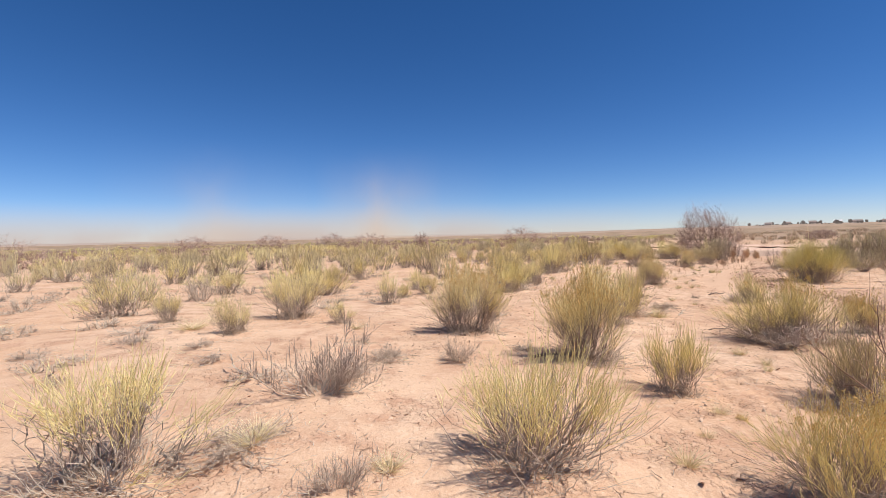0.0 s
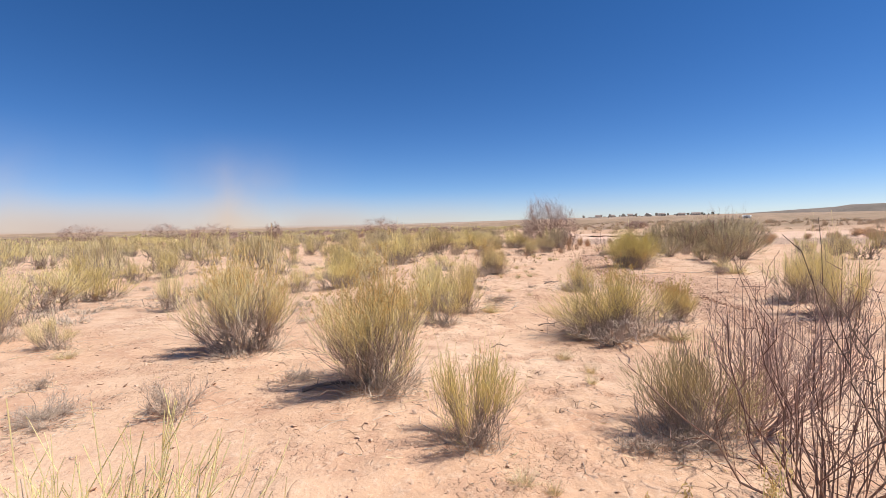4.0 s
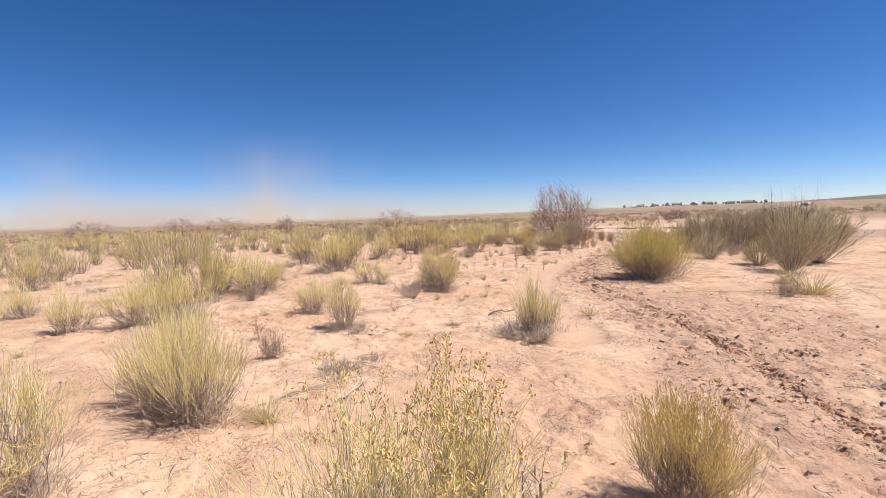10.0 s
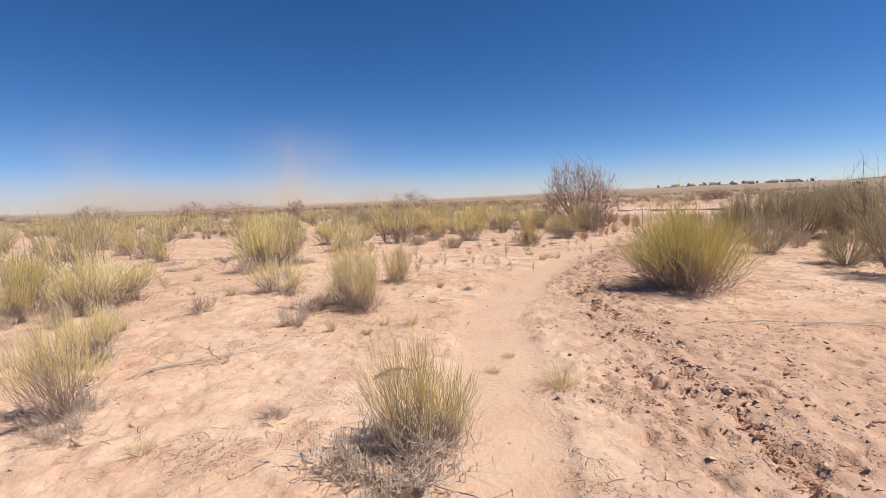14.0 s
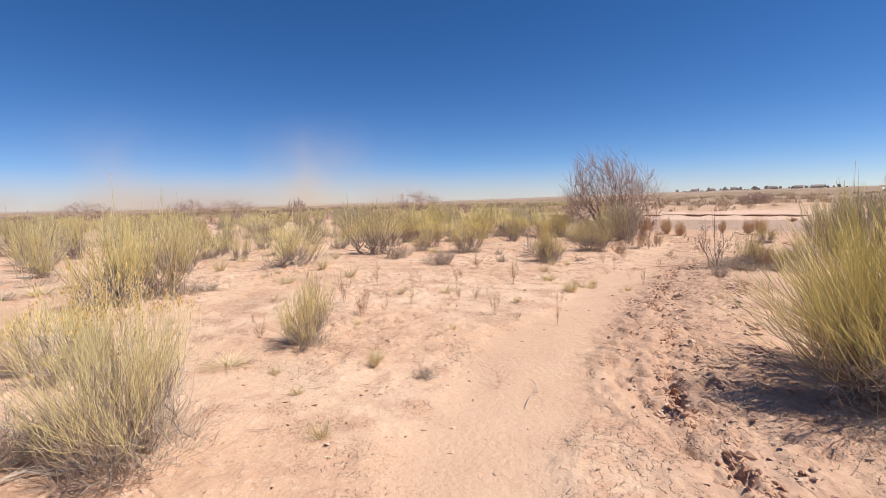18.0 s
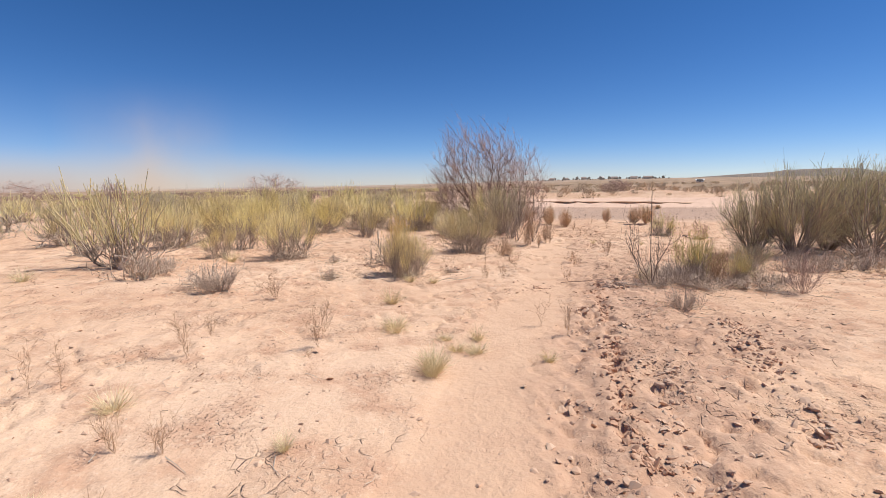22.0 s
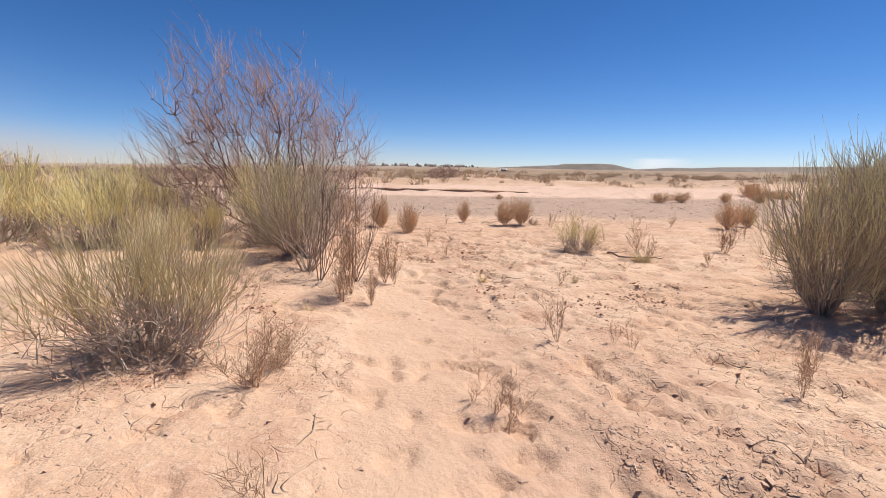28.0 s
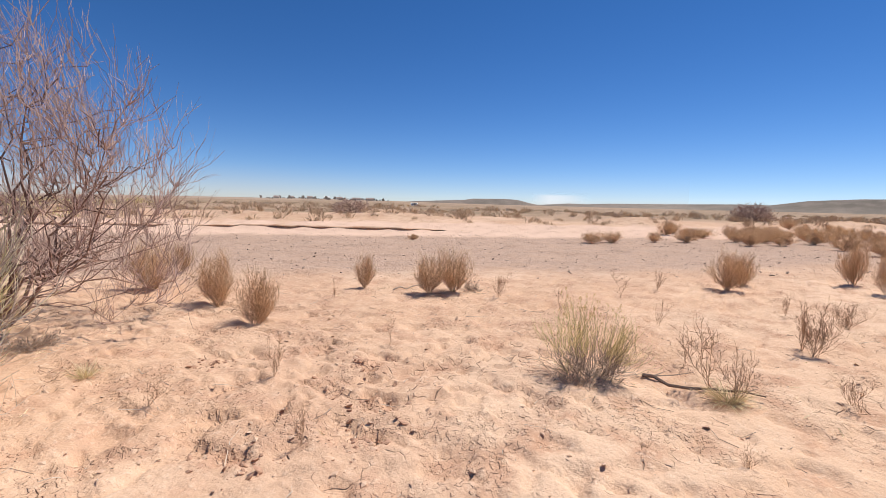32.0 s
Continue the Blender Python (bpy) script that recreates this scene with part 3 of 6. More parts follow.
def broom(seed, stems, forks, wands, twigs, low=-0.25, tall=0.25, loose=0.05, foot=0.32, lop=0.0, fan=0.1, lobes=0):
    """A broom-like bush one wide and one high: wood that fans out from the foot to several lobes, each topped with a sheaf of
    upright wands of uneven height. low: how near the ground the sheaves begin (-0.6: at the ground, 0.2: high up)."""
    rng = np.random.default_rng(seed)
    count = lobes or max(6, int(0.55 * stems))
    i = np.arange(count)
    az = 2.4 * i + rng.normal(0, 0.45, count) + seed
    out = np.sqrt((i + 0.4) / count) * rng.uniform(0.82, 1.12, count)
    mid = np.stack([0.4 * out * np.cos(az) + 0.1 * lop, 0.4 * out * np.sin(az)], -1)
    side = 1 + 0.22 * lop * np.cos(az) * out
    top = (1.0 - 0.42 * out ** 2.2 + rng.normal(0, 0.085, count)) * side
    start = np.clip(0.47 + 0.55 * low, 0.08, 0.7) * top * rng.uniform(0.75, 1.2, count)
    girth = rng.uniform(0.06, 0.11, count) * (1.25 if count < 9 else 1.0)
    heart = np.concatenate([0.74 * mid, start[:, None]], 1)
    own = np.arange(stems) % count
    knee = heart[own] * [0.8, 0.8, 0.72] + rng.normal(0, 0.035, (stems, 3))
    base = heading(az[own] + rng.normal(0, 0.5, stems), np.full(stems, 1.57)) * (rng.uniform(0.05, 1, stems) * foot)[:, None] * (0.4 + 0.6 * out[own])[:, None]
    w = reach(rng, base, knee, 0.22, 6, 0.016)
    at = rng.integers(0, stems, forks)
    lobe = own[at]
    tip = heart[lobe] + rng.normal(0, 1, (forks, 3)) * np.stack([girth[lobe]] * 2 + [0.5 * girth[lobe]], -1) * 0.9
    tip[:, 2] = np.maximum(tip[:, 2], 0.04)
    v = reach(rng, w[at, rng.integers(2, 6, forks)], tip, 0.2, 5, 0.014)
    f = rng.integers(0, forks, wands)
    g = lobe[f]
    rad = np.sqrt(rng.uniform(0, 1, wands))
    turn = rng.uniform(0, 2 * np.pi, wands)
    off = np.stack([np.cos(turn), np.sin(turn)], -1) * (rad * girth[g] * 1.6)[:, None]
    flat = mid[g] * (0.98 + fan * rng.uniform(0, 1.4, wands))[:, None] + off + 0.35 * (tip[f, :2] - heart[g, :2])
    up = top[g] * (1 - 0.2 * rad ** 2) * rng.uniform(0.74, 1.0, wands) ** 0.8 * (1 + tall * rng.uniform(0, 1, wands) ** 7)
    end = np.concatenate([flat, up[:, None]], 1)
    low_ones = (np.arange(wands) < 0.2 * wands) & (rng.uniform(0, 1, wands) < 0.5)
    end[low_ones] = end[low_ones] * [1.15, 1.15, 0.55]
    root = v[f, rng.integers(1, 5, wands)]
    end[:, 2] = np.maximum(end[:, 2], root[:, 2] + 0.07)
    s = reach(rng, root, end, 0.2, 5, loose * 0.2)
    pick, p = along(rng, s, twigs, 0.25, 0.9)
    way = unit(unit(s[pick, -1] - s[pick, 1]) + [0, 0, 0.22] + rng.normal(0, 0.26 + loose, p.shape))
    e = sprout(rng, p, way, rng.uniform(0.05, 0.15, twigs), 0.35, 3)
    w, v, s, e = fitted([w, v, s, e])
    for q in (w, v, s, e):
        q[..., 2] = np.maximum(q[..., 2], 0.004)
    return rng, w, v, s, e


def brush_parts(seed, stems, wands, leaves, shoot_mat, tip_mat=None, heads=0, skirt=60, thick=1.0, lop=0.0, low=-0.25, tall=0.3, foot=0.3, twigs=1.6, lobes=0, bare=0.22):
    """A broom-like shrub: forking grey wood below, sheaves of fine wands above, dead twigs at the foot."""
    forks = 5 * stems
    rng, w, v, s, e = broom(seed, stems, forks, wands, int(twigs * wands), low, tall, 0.05, foot, lop, 0.1, lobes)
    k = rng.uniform(0, 2 * np.pi, skirt)
    d = grow(rng, heading(k, np.full(skirt, 1.57)) * rng.uniform(0.0, 0.36, skirt)[:, None], k + rng.normal(0, 0.9, skirt), rng.uniform(0.3, 1.55, skirt), rng.uniform(0.08, 0.26, skirt) + 0.2 * (rng.uniform(0, 1, skirt) < 0.12), rng.uniform(-0.3, 0.3, skirt), 4, 0.25)
    d[..., 2] = np.maximum(d[..., 2], 0.004)
    dry = int(bare * wands)
    lean, s = s[:dry].copy(), s[dry:]
    lean[:, :, 2] *= 0.85
    wands -= dry
    out = [("woody_base", mesh_of("woody_base", [tubes(w, taper(stems, 6, 0.0085 * thick, 0.004 * thick, rng), 4), tubes(v, taper(forks, 5, 0.004 * thick, 0.0022 * thick, rng)), tubes(lean, taper(dry, 5, 0.0026 * thick, 0.0011 * thick, rng)), tubes(s[:, :2], taper(wands, 2, 0.0025 * thick, 0.0022 * thick, rng))], BARK), "grey-brown forking wood"),
           ("foliage", mesh_of("foliage", [tubes(s[:, 1:], taper(wands, 4, 0.0023 * thick, 0.0012 * thick, rng)), tubes(e, taper(len(e), 3, 0.0018 * thick, 0.0009 * thick, rng)), blades(rng, s[:, 1:], leaves, 0.035, 0.0032 * thick)], shoot_mat), ""),
           ("dead_skirt", mesh_of("dead_skirt", [tubes(d, taper(skirt, 4, 0.003 * thick, 0.0014 * thick, rng))], DEAD), "grey dead lower twigs")]
    if heads:
        tips = np.concatenate([s[:, -1], e[:, -1]])
        top = tips[np.argsort(-tips[:, 2] + rng.normal(0, 0.12, len(tips)))[:heads]]
        top = np.concatenate([top + rng.normal(0, 0.008, top.shape) - [0, 0, 0.007 * k] for k in range(8)])
        bud = sprout(rng, top, unit(rng.normal(0, 0.45, top.shape) + [0, 0, 1]), rng.uniform(0.008, 0.018, len(top)), 0.2, 2)
        out.append(("seed_crown", mesh_of("seed_crown", [tubes(bud, taper(len(top), 2, 0.0032, 0.0014, rng))], SEED), "dried yellow seed heads"))
    elif tip_mat:
        out.append(("pale_crown", mesh_of("pale_crown", [blades(rng, s[:, 2:], leaves // 2, 0.05, 0.0036 * thick)], tip_mat), "paler shoot tips"))
    return out


def sage_parts(seed, lop):
    """A spreading shrub: bare crooked wood that arches out from the foot and ends in tufts of fine upright shoots."""
    rng, w, v, s = crown(seed, 60, 460, 2100, -0.05, 0.68, 0.32, lop, ends=(0.07, 0.24))
    w, v, s = fitted([w, v, s])
    dry = 450
    return [("woody_base", mesh_of("woody_base", [tubes(w, taper(len(w), 5, 0.007, 0.003, rng), 4), tubes(v, taper(len(v), 4, 0.0026, 0.0014, rng)), tubes(s[:dry], taper(dry, 3, 0.0014, 0.0007, rng))], BARK), "grey-brown crooked wood"),
            ("foliage", mesh_of("foliage", [tubes(s[dry:], taper(len(s) - dry, 3, 0.0014, 0.0008, rng)), blades(rng, s[dry:], 1500, 0.024, 0.0024)], SAGE), ""),
            ("pale_crown", mesh_of("pale_crown", [blades(rng, s[dry:, 1:], 1000, 0.026, 0.0026)], SAGE_TIP), "paler shoot tips")]


def twig_parts(seed, main, side, mat, spread=1.2, thick=1.0, name="twig_mass", bend=-0.3, fine=0, fine_mat=None):
    """Leafless bushes: main stems, side twigs and, if wanted, finer ones."""
    rng = np.random.default_rng(seed)
    az = rng.uniform(0, 2 * np.pi, main)
    tilt = np.sqrt(rng.uniform(0.0, 1, main)) * spread
    m = grow(rng, heading(az, np.full(main, 1.57)) * rng.uniform(0, 0.06, main)[:, None], az, tilt, rng.uniform(0.6, 1.0, main), bend * tilt, 6, 0.2)
    pick, p = along(rng, m, side, 0.2, 0.95)
    s = grow(rng, p, az[pick] + rng.normal(0, 0.9, side), np.clip(tilt[pick] + rng.normal(0, 0.4, side), 0, 1.7), rng.uniform(0.12, 0.38, side), rng.normal(-0.2, 0.3, side), 4, 0.28)
    sets = [m, s]
    if fine:
        pick, p = along(rng, s, fine, 0.2, 1.0)
        sets.append(grow(rng, p, rng.uniform(0, 6.28, fine), rng.uniform(0.0, 1.2, fine), rng.uniform(0.06, 0.2, fine), rng.normal(-0.2, 0.3, fine), 3, 0.3))
    sets = fitted(sets)
    for q in sets:
        q[..., 2] = np.maximum(q[..., 2], 0.0)
    out = [("stem_frame", mesh_of("stem_frame", [tubes(sets[0], taper(main, 6, 0.011 * thick, 0.003 * thick, rng), 4)], mat), ""),
           (name, mesh_of(name, [tubes(sets[1], taper(side, 4, 0.0042 * thick, 0.0016 * thick, rng))], mat), "")]
    if fine:
        out.append(("fine_spray", mesh_of("fine_spray", [tubes(sets[2], taper(fine, 3, 0.0026 * thick, 0.0012 * thick, rng))], fine_mat or mat), ""))
    return out


def tuft_parts(seed, count, mat, spread=0.9, thick=0.0052):
    rng = np.random.default_rng(seed)
    az, t = rng.uniform(0, 6.28, count), np.sqrt(rng.uniform(0, 1, count)) * spread * 0.8
    b = grow(rng, heading(az, np.full(count, 1.57)) * rng.uniform(0, 0.22, count)[:, None], az, t, rng.uniform(0.5, 1.0, count), rng.uniform(0, 0.6, count), 4, 0.1)
    b, = fitted([b])
    b[..., 2] = np.maximum(b[..., 2], 0)
    return [("grass", mesh_of("grass", [tubes(b, taper(count, 4, thick, 0.4 * thick, rng))], mat), "")]


def weed_parts(seed, main, side, mat, thick=1.0):
    rng = np.random.default_rng(seed)
    az, t = rng.uniform(0, 6.28, main), rng.uniform(0.05, 0.55, main)
    m = grow(rng, np.zeros((main, 3)) + rng.normal(0, 0.015, (main, 3)) * [1, 1, 0], az, t, rng.uniform(0.6, 1.0, main), rng.normal(0, 0.25, main), 5, 0.2)
    pick, p = along(rng, m, side, 0.15, 0.95)
    s = grow(rng, p, rng.uniform(0, 6.28, side), rng.uniform(0.2, 1.1, side), rng.uniform(0.1, 0.34, side), rng.normal(-0.4, 0.2, side), 3, 0.3)
    pick, p = along(rng, s, side * 2, 0.2, 1.0)
    e = grow(rng, p, rng.uniform(0, 6.28, side * 2), rng.uniform(0.1, 1.0, side * 2), rng.uniform(0.04, 0.12, side * 2), np.full(side * 2, -0.2), 3, 0.1)
    m, s, e = fitted([m, s, e])
    return [("stalk", mesh_of("stalk", [tubes(m, taper(main, 5, 0.0052 * thick, 0.0026 * thick, rng)), tubes(s, taper(side, 3, 0.003 * thick, 0.0018 * thick, rng))], mat), ""),
            ("twig_spray", mesh_of("twig_spray", [tubes(e, taper(side * 2, 3, 0.0025 * thick, 0.0015 * thick, rng))], mat), "")]


def tumble_parts(seed, stems, wands):
    """A dead weed that fans out from a narrow foot into a rounded head of very fine twigs."""
    rng, w, v, s, e = broom(seed, stems, 6 * stems, wands, 3 * wands, -0.3, 0.1, 0.3, 0.07, fan=0.0, lobes=14)
    for q in (w, v, s, e):
        q[..., :2] *= np.clip(0.55 + 1.1 * q[..., 2:], 0.55, 1.0)
    return [("stalk", mesh_of("stalk", [tubes(w, taper(stems, 6, 0.009, 0.0045, rng))], RUST), ""),
            ("twig_mass", mesh_of("twig_mass", [tubes(v, taper(6 * stems, 5, 0.0045, 0.003, rng)), tubes(s, taper(wands, 5, 0.0034, 0.0018, rng))], RUST), ""),
            ("fine_spray", mesh_of("fine_spray", [tubes(e, taper(3 * wands, 3, 0.0026, 0.0014, rng))], RUST), "")]


def cushion_parts(seed, stems, wands, mat, thick, low):
    """A low tangle of dead twigs: crooked stems that lie outward, with short kinked side twigs."""
    rng = np.random.default_rng(seed)
    az = rng.uniform(0, 2 * np.pi, stems)
    reach_out = 1 + 0.3 * np.sin(2 * az + seed) + 0.2 * np.sin(3 * az)
    m = grow(rng, heading(az, np.full(stems, 1.57)) * rng.uniform(0, 0.12, stems)[:, None], az, rng.uniform(0.35, 1.4, stems), rng.uniform(0.3, 0.62, stems) * reach_out, rng.normal(-0.2, 0.35, stems), 6, 0.28)
    pick, p = along(rng, m, wands, 0.15, 1.0)
    s = grow(rng, p, az[pick] + rng.normal(0, 1.1, wands), np.clip(rng.normal(0.75, 0.5, wands), 0, 1.8), rng.uniform(0.1, 0.3, wands), rng.normal(-0.2, 0.5, wands), 4, 0.35)
    pick, p = along(rng, s, 2 * wands, 0.2, 1.0)
    e = grow(rng, p, rng.uniform(0, 6.28, 2 * wands), np.abs(rng.normal(0.6, 0.5, 2 * wands)), rng.uniform(0.04, 0.13, 2 * wands), rng.normal(0, 0.4, 2 * wands), 3, 0.35)
    m, s, e = fitted([m, s, e])
    for q in (m, s, e):
        q[..., 2] = np.maximum(q[..., 2], 0.004)
    return [("stem_frame", mesh_of("stem_frame", [tubes(m, taper(stems, 6, 0.008 * thick, 0.004 * thick, rng), 4)], mat), ""),
            ("twig_mass", mesh_of("twig_mass", [tubes(s, taper(wands, 4, 0.0034 * thick, 0.002 * thick, rng)), tubes(e, taper(2 * wands, 3, 0.0022 * thick, 0.0012 * thick, rng))], mat), "")]


KINDS = {
    "R": ("rabbitbrush", "yellow-green rabbitbrush with grey woody base on sandy soil", "shrub", "rabbitbrush on the flat",
          [lambda s=s, k=k, n=n, c=c: brush_parts(s, n, 19 * n, 8 * n, SHOOT, lop=k, low=c, skirt=460, thick=0.95, bare=0.3) for s, k, n, c in ((11, 0, 24, -0.1), (12, 0.6, 19, 0.12), (13, -0.5, 26, -0.25), (14, 0.3, 23, -0.15), (15, 0, 19, 0.15), (16, -0.6, 24, 0.0))]),
    "R1": ("rabbitbrush", "yellow-green rabbitbrush further out on the sandy flat", "shrub", "rabbitbrush on the flat",
           [lambda s=s, k=k, c=c: brush_parts(s, 15, 250, 120, SHOOT, thick=1.35, skirt=140, lop=k, low=c, bare=0.3) for s, k, c in ((17, 0, -0.2), (18, 0.6, -0.4), (19, -0.6, 0.1), (20, 0, -0.3))]),
    "R2": ("rabbitbrush", "small distant yellow-green rabbitbrush on the sandy flat", "shrub", "rabbitbrush on the flat",
           [lambda s=s, c=c: brush_parts(s, 9, 95, 90, SHOOT_FAR, thick=2.2, skirt=46, low=c, bare=0.3) for s, c in ((21, -0.4), (22, -0.5), (23, -0.2), (24, -0.4))]),
    "RF": ("rabbitbrush", "tall yellow rabbitbrush with dried seed heads beside the path", "shrub", "rabbitbrush with seed heads",
           [lambda s=s: brush_parts(s, 40, 800, 400, SHOOT, heads=520, skirt=560, tall=0.3, low=-0.05, foot=0.34, thick=0.85, bare=0.3, lobes=17) for s in (31, 32, 33)]),
    "RG": ("rabbitbrush", "broad yellow-topped rabbitbrush with much grey dead wood below", "shrub", "rabbitbrush on the flat",
           [lambda s=s: brush_parts(s, 48, 1000, 400, SHOOT, heads=200, skirt=1200, tall=0.2, foot=0.4, thick=0.6, bare=0.45, lobes=19, low=-0.05) for s in (35, 38)]),
    "RB": ("rabbitbrush", "large olive-yellow rabbitbrush beside the trodden track", "shrub", "rabbitbrush with seed heads",
           [lambda s=s: brush_parts(s, 60, 1900, 900, OLIVE, skirt=520, thick=0.45, low=-0.12, foot=0.25, tall=0.12, lobes=26) for s in (34,)]),
    "Y": ("rabbitbrush", "straw-yellow green low shrub on the sand", "shrub", "yellow shrubs by the wash",
          [lambda s=s: brush_parts(s, 22, 300, 200, OLIVE, heads=60, skirt=420, foot=0.4, thick=0.85, low=-0.25, bare=0.4) for s in (36, 37)]),
    "S": ("grey_green_shrub", "dense grey-green shrub with pale shoot tips on a sandy hummock", "shrub", "grey-green shrubs",
          [lambda s=s, k=k: sage_parts(s, k) for s, k in ((41, 0.03), (42, -0.05), (43, 0.0))]),
    "SK": ("grey_green_shrub", "pale yellowish-grey twiggy shrub on the sand", "shrub", "grey-green shrubs",
           [lambda s=s: brush_parts(s, 40, 640, 400, DRYSHOOT, SAGE_TIP, skirt=420, thick=0.75, low=-0.2, foot=0.35, bare=0.35, lobes=13) for s in (44,)]),
    "GS": ("grey_stalk_shrub", "tall thicket of bare grey-brown stems under the tamarisk", "shrub", "grey stalk shrubs",
           [lambda s=s: twig_parts(s, 22, 140, BARK, 0.95, 0.45, bend=-0.3, fine=300, fine_mat=TWIGGY) for s in (45, 46)]),
    "ST": ("pale_grass_clump", "big pale straw-coloured clump of dry grass", "grass", "dry grass clumps",
           [lambda s=s: tuft_parts(s, 900, STRAW, 1.3, 0.0028) for s in (48,)]),
    "G": ("dead_shrub", "low dense grey cushion of dead twigs on the sand", "shrub", "grey dead shrubs",
          [lambda s=s, c=c: cushion_parts(s, 26, 330, DEADDARK, 1.0, c) for s, c in ((51, -0.2), (52, 0.1), (53, -0.3))]),
    "G1": ("dead_shrub", "small low grey dead shrub further out", "shrub", "grey dead shrubs",
           [lambda s=s: cushion_parts(s, 14, 110, DEAD, 1.7, -0.2) for s in (54, 55)]),
    "BD": ("bare_shrub", "leafless shrub with many dark red-brown stems", "shrub", "bare shrubs",
           [lambda s=s: twig_parts(s, 24, 150, REDBARK, 0.85, 0.5, bend=-0.4, fine=420, fine_mat=WAND) for s in (68,)]),
    "D": ("dry_mat_plant", "flat straw-coloured mat of dry stems on the ground", "plant", "dry mats",
          [lambda s=s: tuft_parts(s, 300, STRAW, 1.8) for s in (57, 58)]),
    "B": ("bare_shrub", "leafless reddish-brown shrub with upright twigs", "shrub", "bare shrubs",
          [lambda s=s: twig_parts(s, 26, 300, WAND, 0.95, 0.5, bend=-0.5, fine=800) for s in (61, 62, 63)]),
    "BR": ("bare_shrub", "tall leafless shrub with dark red-brown stems", "shrub", "bare shrubs",
           [lambda s=s: twig_parts(s, 6, 50, DARKWOOD, 1.05, 0.75, bend=-0.25, fine=150) for s in (66, 67)]),
    "T": ("grass_tuft", "small tuft of dry straw-coloured grass", "grass", "dry grass tufts",
          [lambda s=s: tuft_parts(s, 150, STRAW, 1.3) for s in (71, 72, 73, 74)]),
    "W": ("dry_weed", "spindly dry brown weed standing in the sand", "weed", "dry weeds",
          [lambda s=s, a=a: weed_parts(s, a, 14 * a, WEED, 1.2) for s, a in ((81, 3), (82, 4), (83, 6), (84, 5), (85, 2))]),
    "K": ("dry_stalk_clump", "upright clump of dry red-brown stalks", "weed", "dry stalk clumps",
          [lambda s=s: weed_parts(s, 12, 200, WEED) for s in (91, 92)]),
    "TW": ("tumbleweed", "round rust-brown dead tumbleweed rooted in the sand", "weed", "tumbleweeds at the wash edge",
           [lambda s=s: tumble_parts(s, 14, 300) for s in (95, 96, 97)]),
}
made, turns = {}, np.random.default_rng(7)
PLACED = []


def put(kind, x, y, wide, high, variant=None):
    """Stands a plant of a kind on the ground, so wide and high."""
    name, label, category, group, forms = KINDS[kind]
    v = (len(PLACED) * 7 + 3) % len(forms) if variant is None else variant
    k = turns.uniform(0.9, 1.1)
    place, turn = Vector((x, y, level(x, y) - 0.012)), Euler((0, 0, turns.uniform(0, 6.28))).to_quaternion()
    size = Vector((wide * k, wide / k, high))
    PLACED.append((x, y, 0.5 * wide, kind))
    if (kind, v) in made:
        first = made[kind, v]
        return copy_thing(first, Matrix.LocRotScale(place, turn, Vector([a / b for a, b in zip(size, first.scale)])))
    ob = made[kind, v] = thing(name, label, category, forms[v](), group)
    ob.matrix_basis = Matrix.LocRotScale(place, turn, size)
    return ob


# ---- plants: where they stand ----
put("B", 4.85, 4.35, 1.2, 0.95)
put("SK", 4.4, 4.42, 0.8, 0.62)
put("G", 4.1, 4.4, 0.85, 0.2)
put("BR", 4.35, 3.1, 0.8, 1.5, 0)
put("BD", 4.14, 3.39, 1.00, 1.20)
put("G", -0.25, 4.55, 1.05, 0.56)
put("G", -0.5, 3.5, 0.8, 0.15)
put("G", 0.28, 3.02, 0.41, 0.20)
put("G", 1.01, 5.75, 0.52, 0.30)
put("G", -1.92, 5.77, 0.46, 0.10)
put("G", 0.14, 5.94, 0.47, 0.15)
put("G", -0.17, 5.06, 0.65, 0.21)
put("G", 0.18, 5.74, 0.50, 0.10)
put("R", -1.13, 3.12, 1.2, 0.72)
put("R", 1.40, 3.29, 1.08, 0.78)
put("R", 2.96, 4.70, 0.62, 0.57)
put("RF", 3.00, 2.83, 0.72, 0.56)
put("RF", 2.52, 5.95, 1.12, 0.98)
put("B", 5.33, 4.75, 0.75, 0.75)
put("T", -0.44, 3.56, 0.46, 0.15)
put("T", 0.54, 3.20, 0.31, 0.14)
put("T", 2.33, 3.23, 0.27, 0.12)
put("T", 3.04, 4.13, 0.22, 0.09)
put("T", 3.15, 4.01, 0.13, 0.08)
put("T", 2.75, 3.78, 0.15, 0.06)
put("T", 4.66, 5.99, 0.18, 0.13)
put("T", 4.41, 5.60, 0.18, 0.13)
put("D", 6.72, 7.06, 0.56, 0.16)
put("D", 5.19, 10.08, 0.49, 0.22)
put("G1", -5.86, 7.43, 0.52, 0.10)
put("G", -4.37, 6.15, 0.64, 0.11)
put("G1", -5.09, 8.21, 1.07, 0.16)
put("G", -0.32, 6.71, 0.26, 0.12)
put("G", -3.57, 6.82, 0.64, 0.19)
put("G", -2.37, 6.40, 0.44, 0.09)
put("G", 1.83, 6.39, 0.41, 0.12)
put("G", 0.83, 10.52, 0.64, 0.20)
put("G", 5.71, 11.21, 0.50, 0.18)
put("G", 4.94, 11.95, 0.38, 0.38)
put("G", 6.11, 11.64, 0.39, 0.16)
put("G", 5.87, 11.31, 0.33, 0.11)
put("R", 4.60, 10.22, 1.01, 0.95)
put("R", -2.42, 7.35, 0.60, 0.56)
put("R1", -5.80, 9.52, 1.47, 0.93)
put("R", -4.27, 8.79, 0.52, 0.60)
put("R", -2.07, 9.09, 1.07, 0.94)
put("R", -1.01, 8.45, 0.49, 0.41)
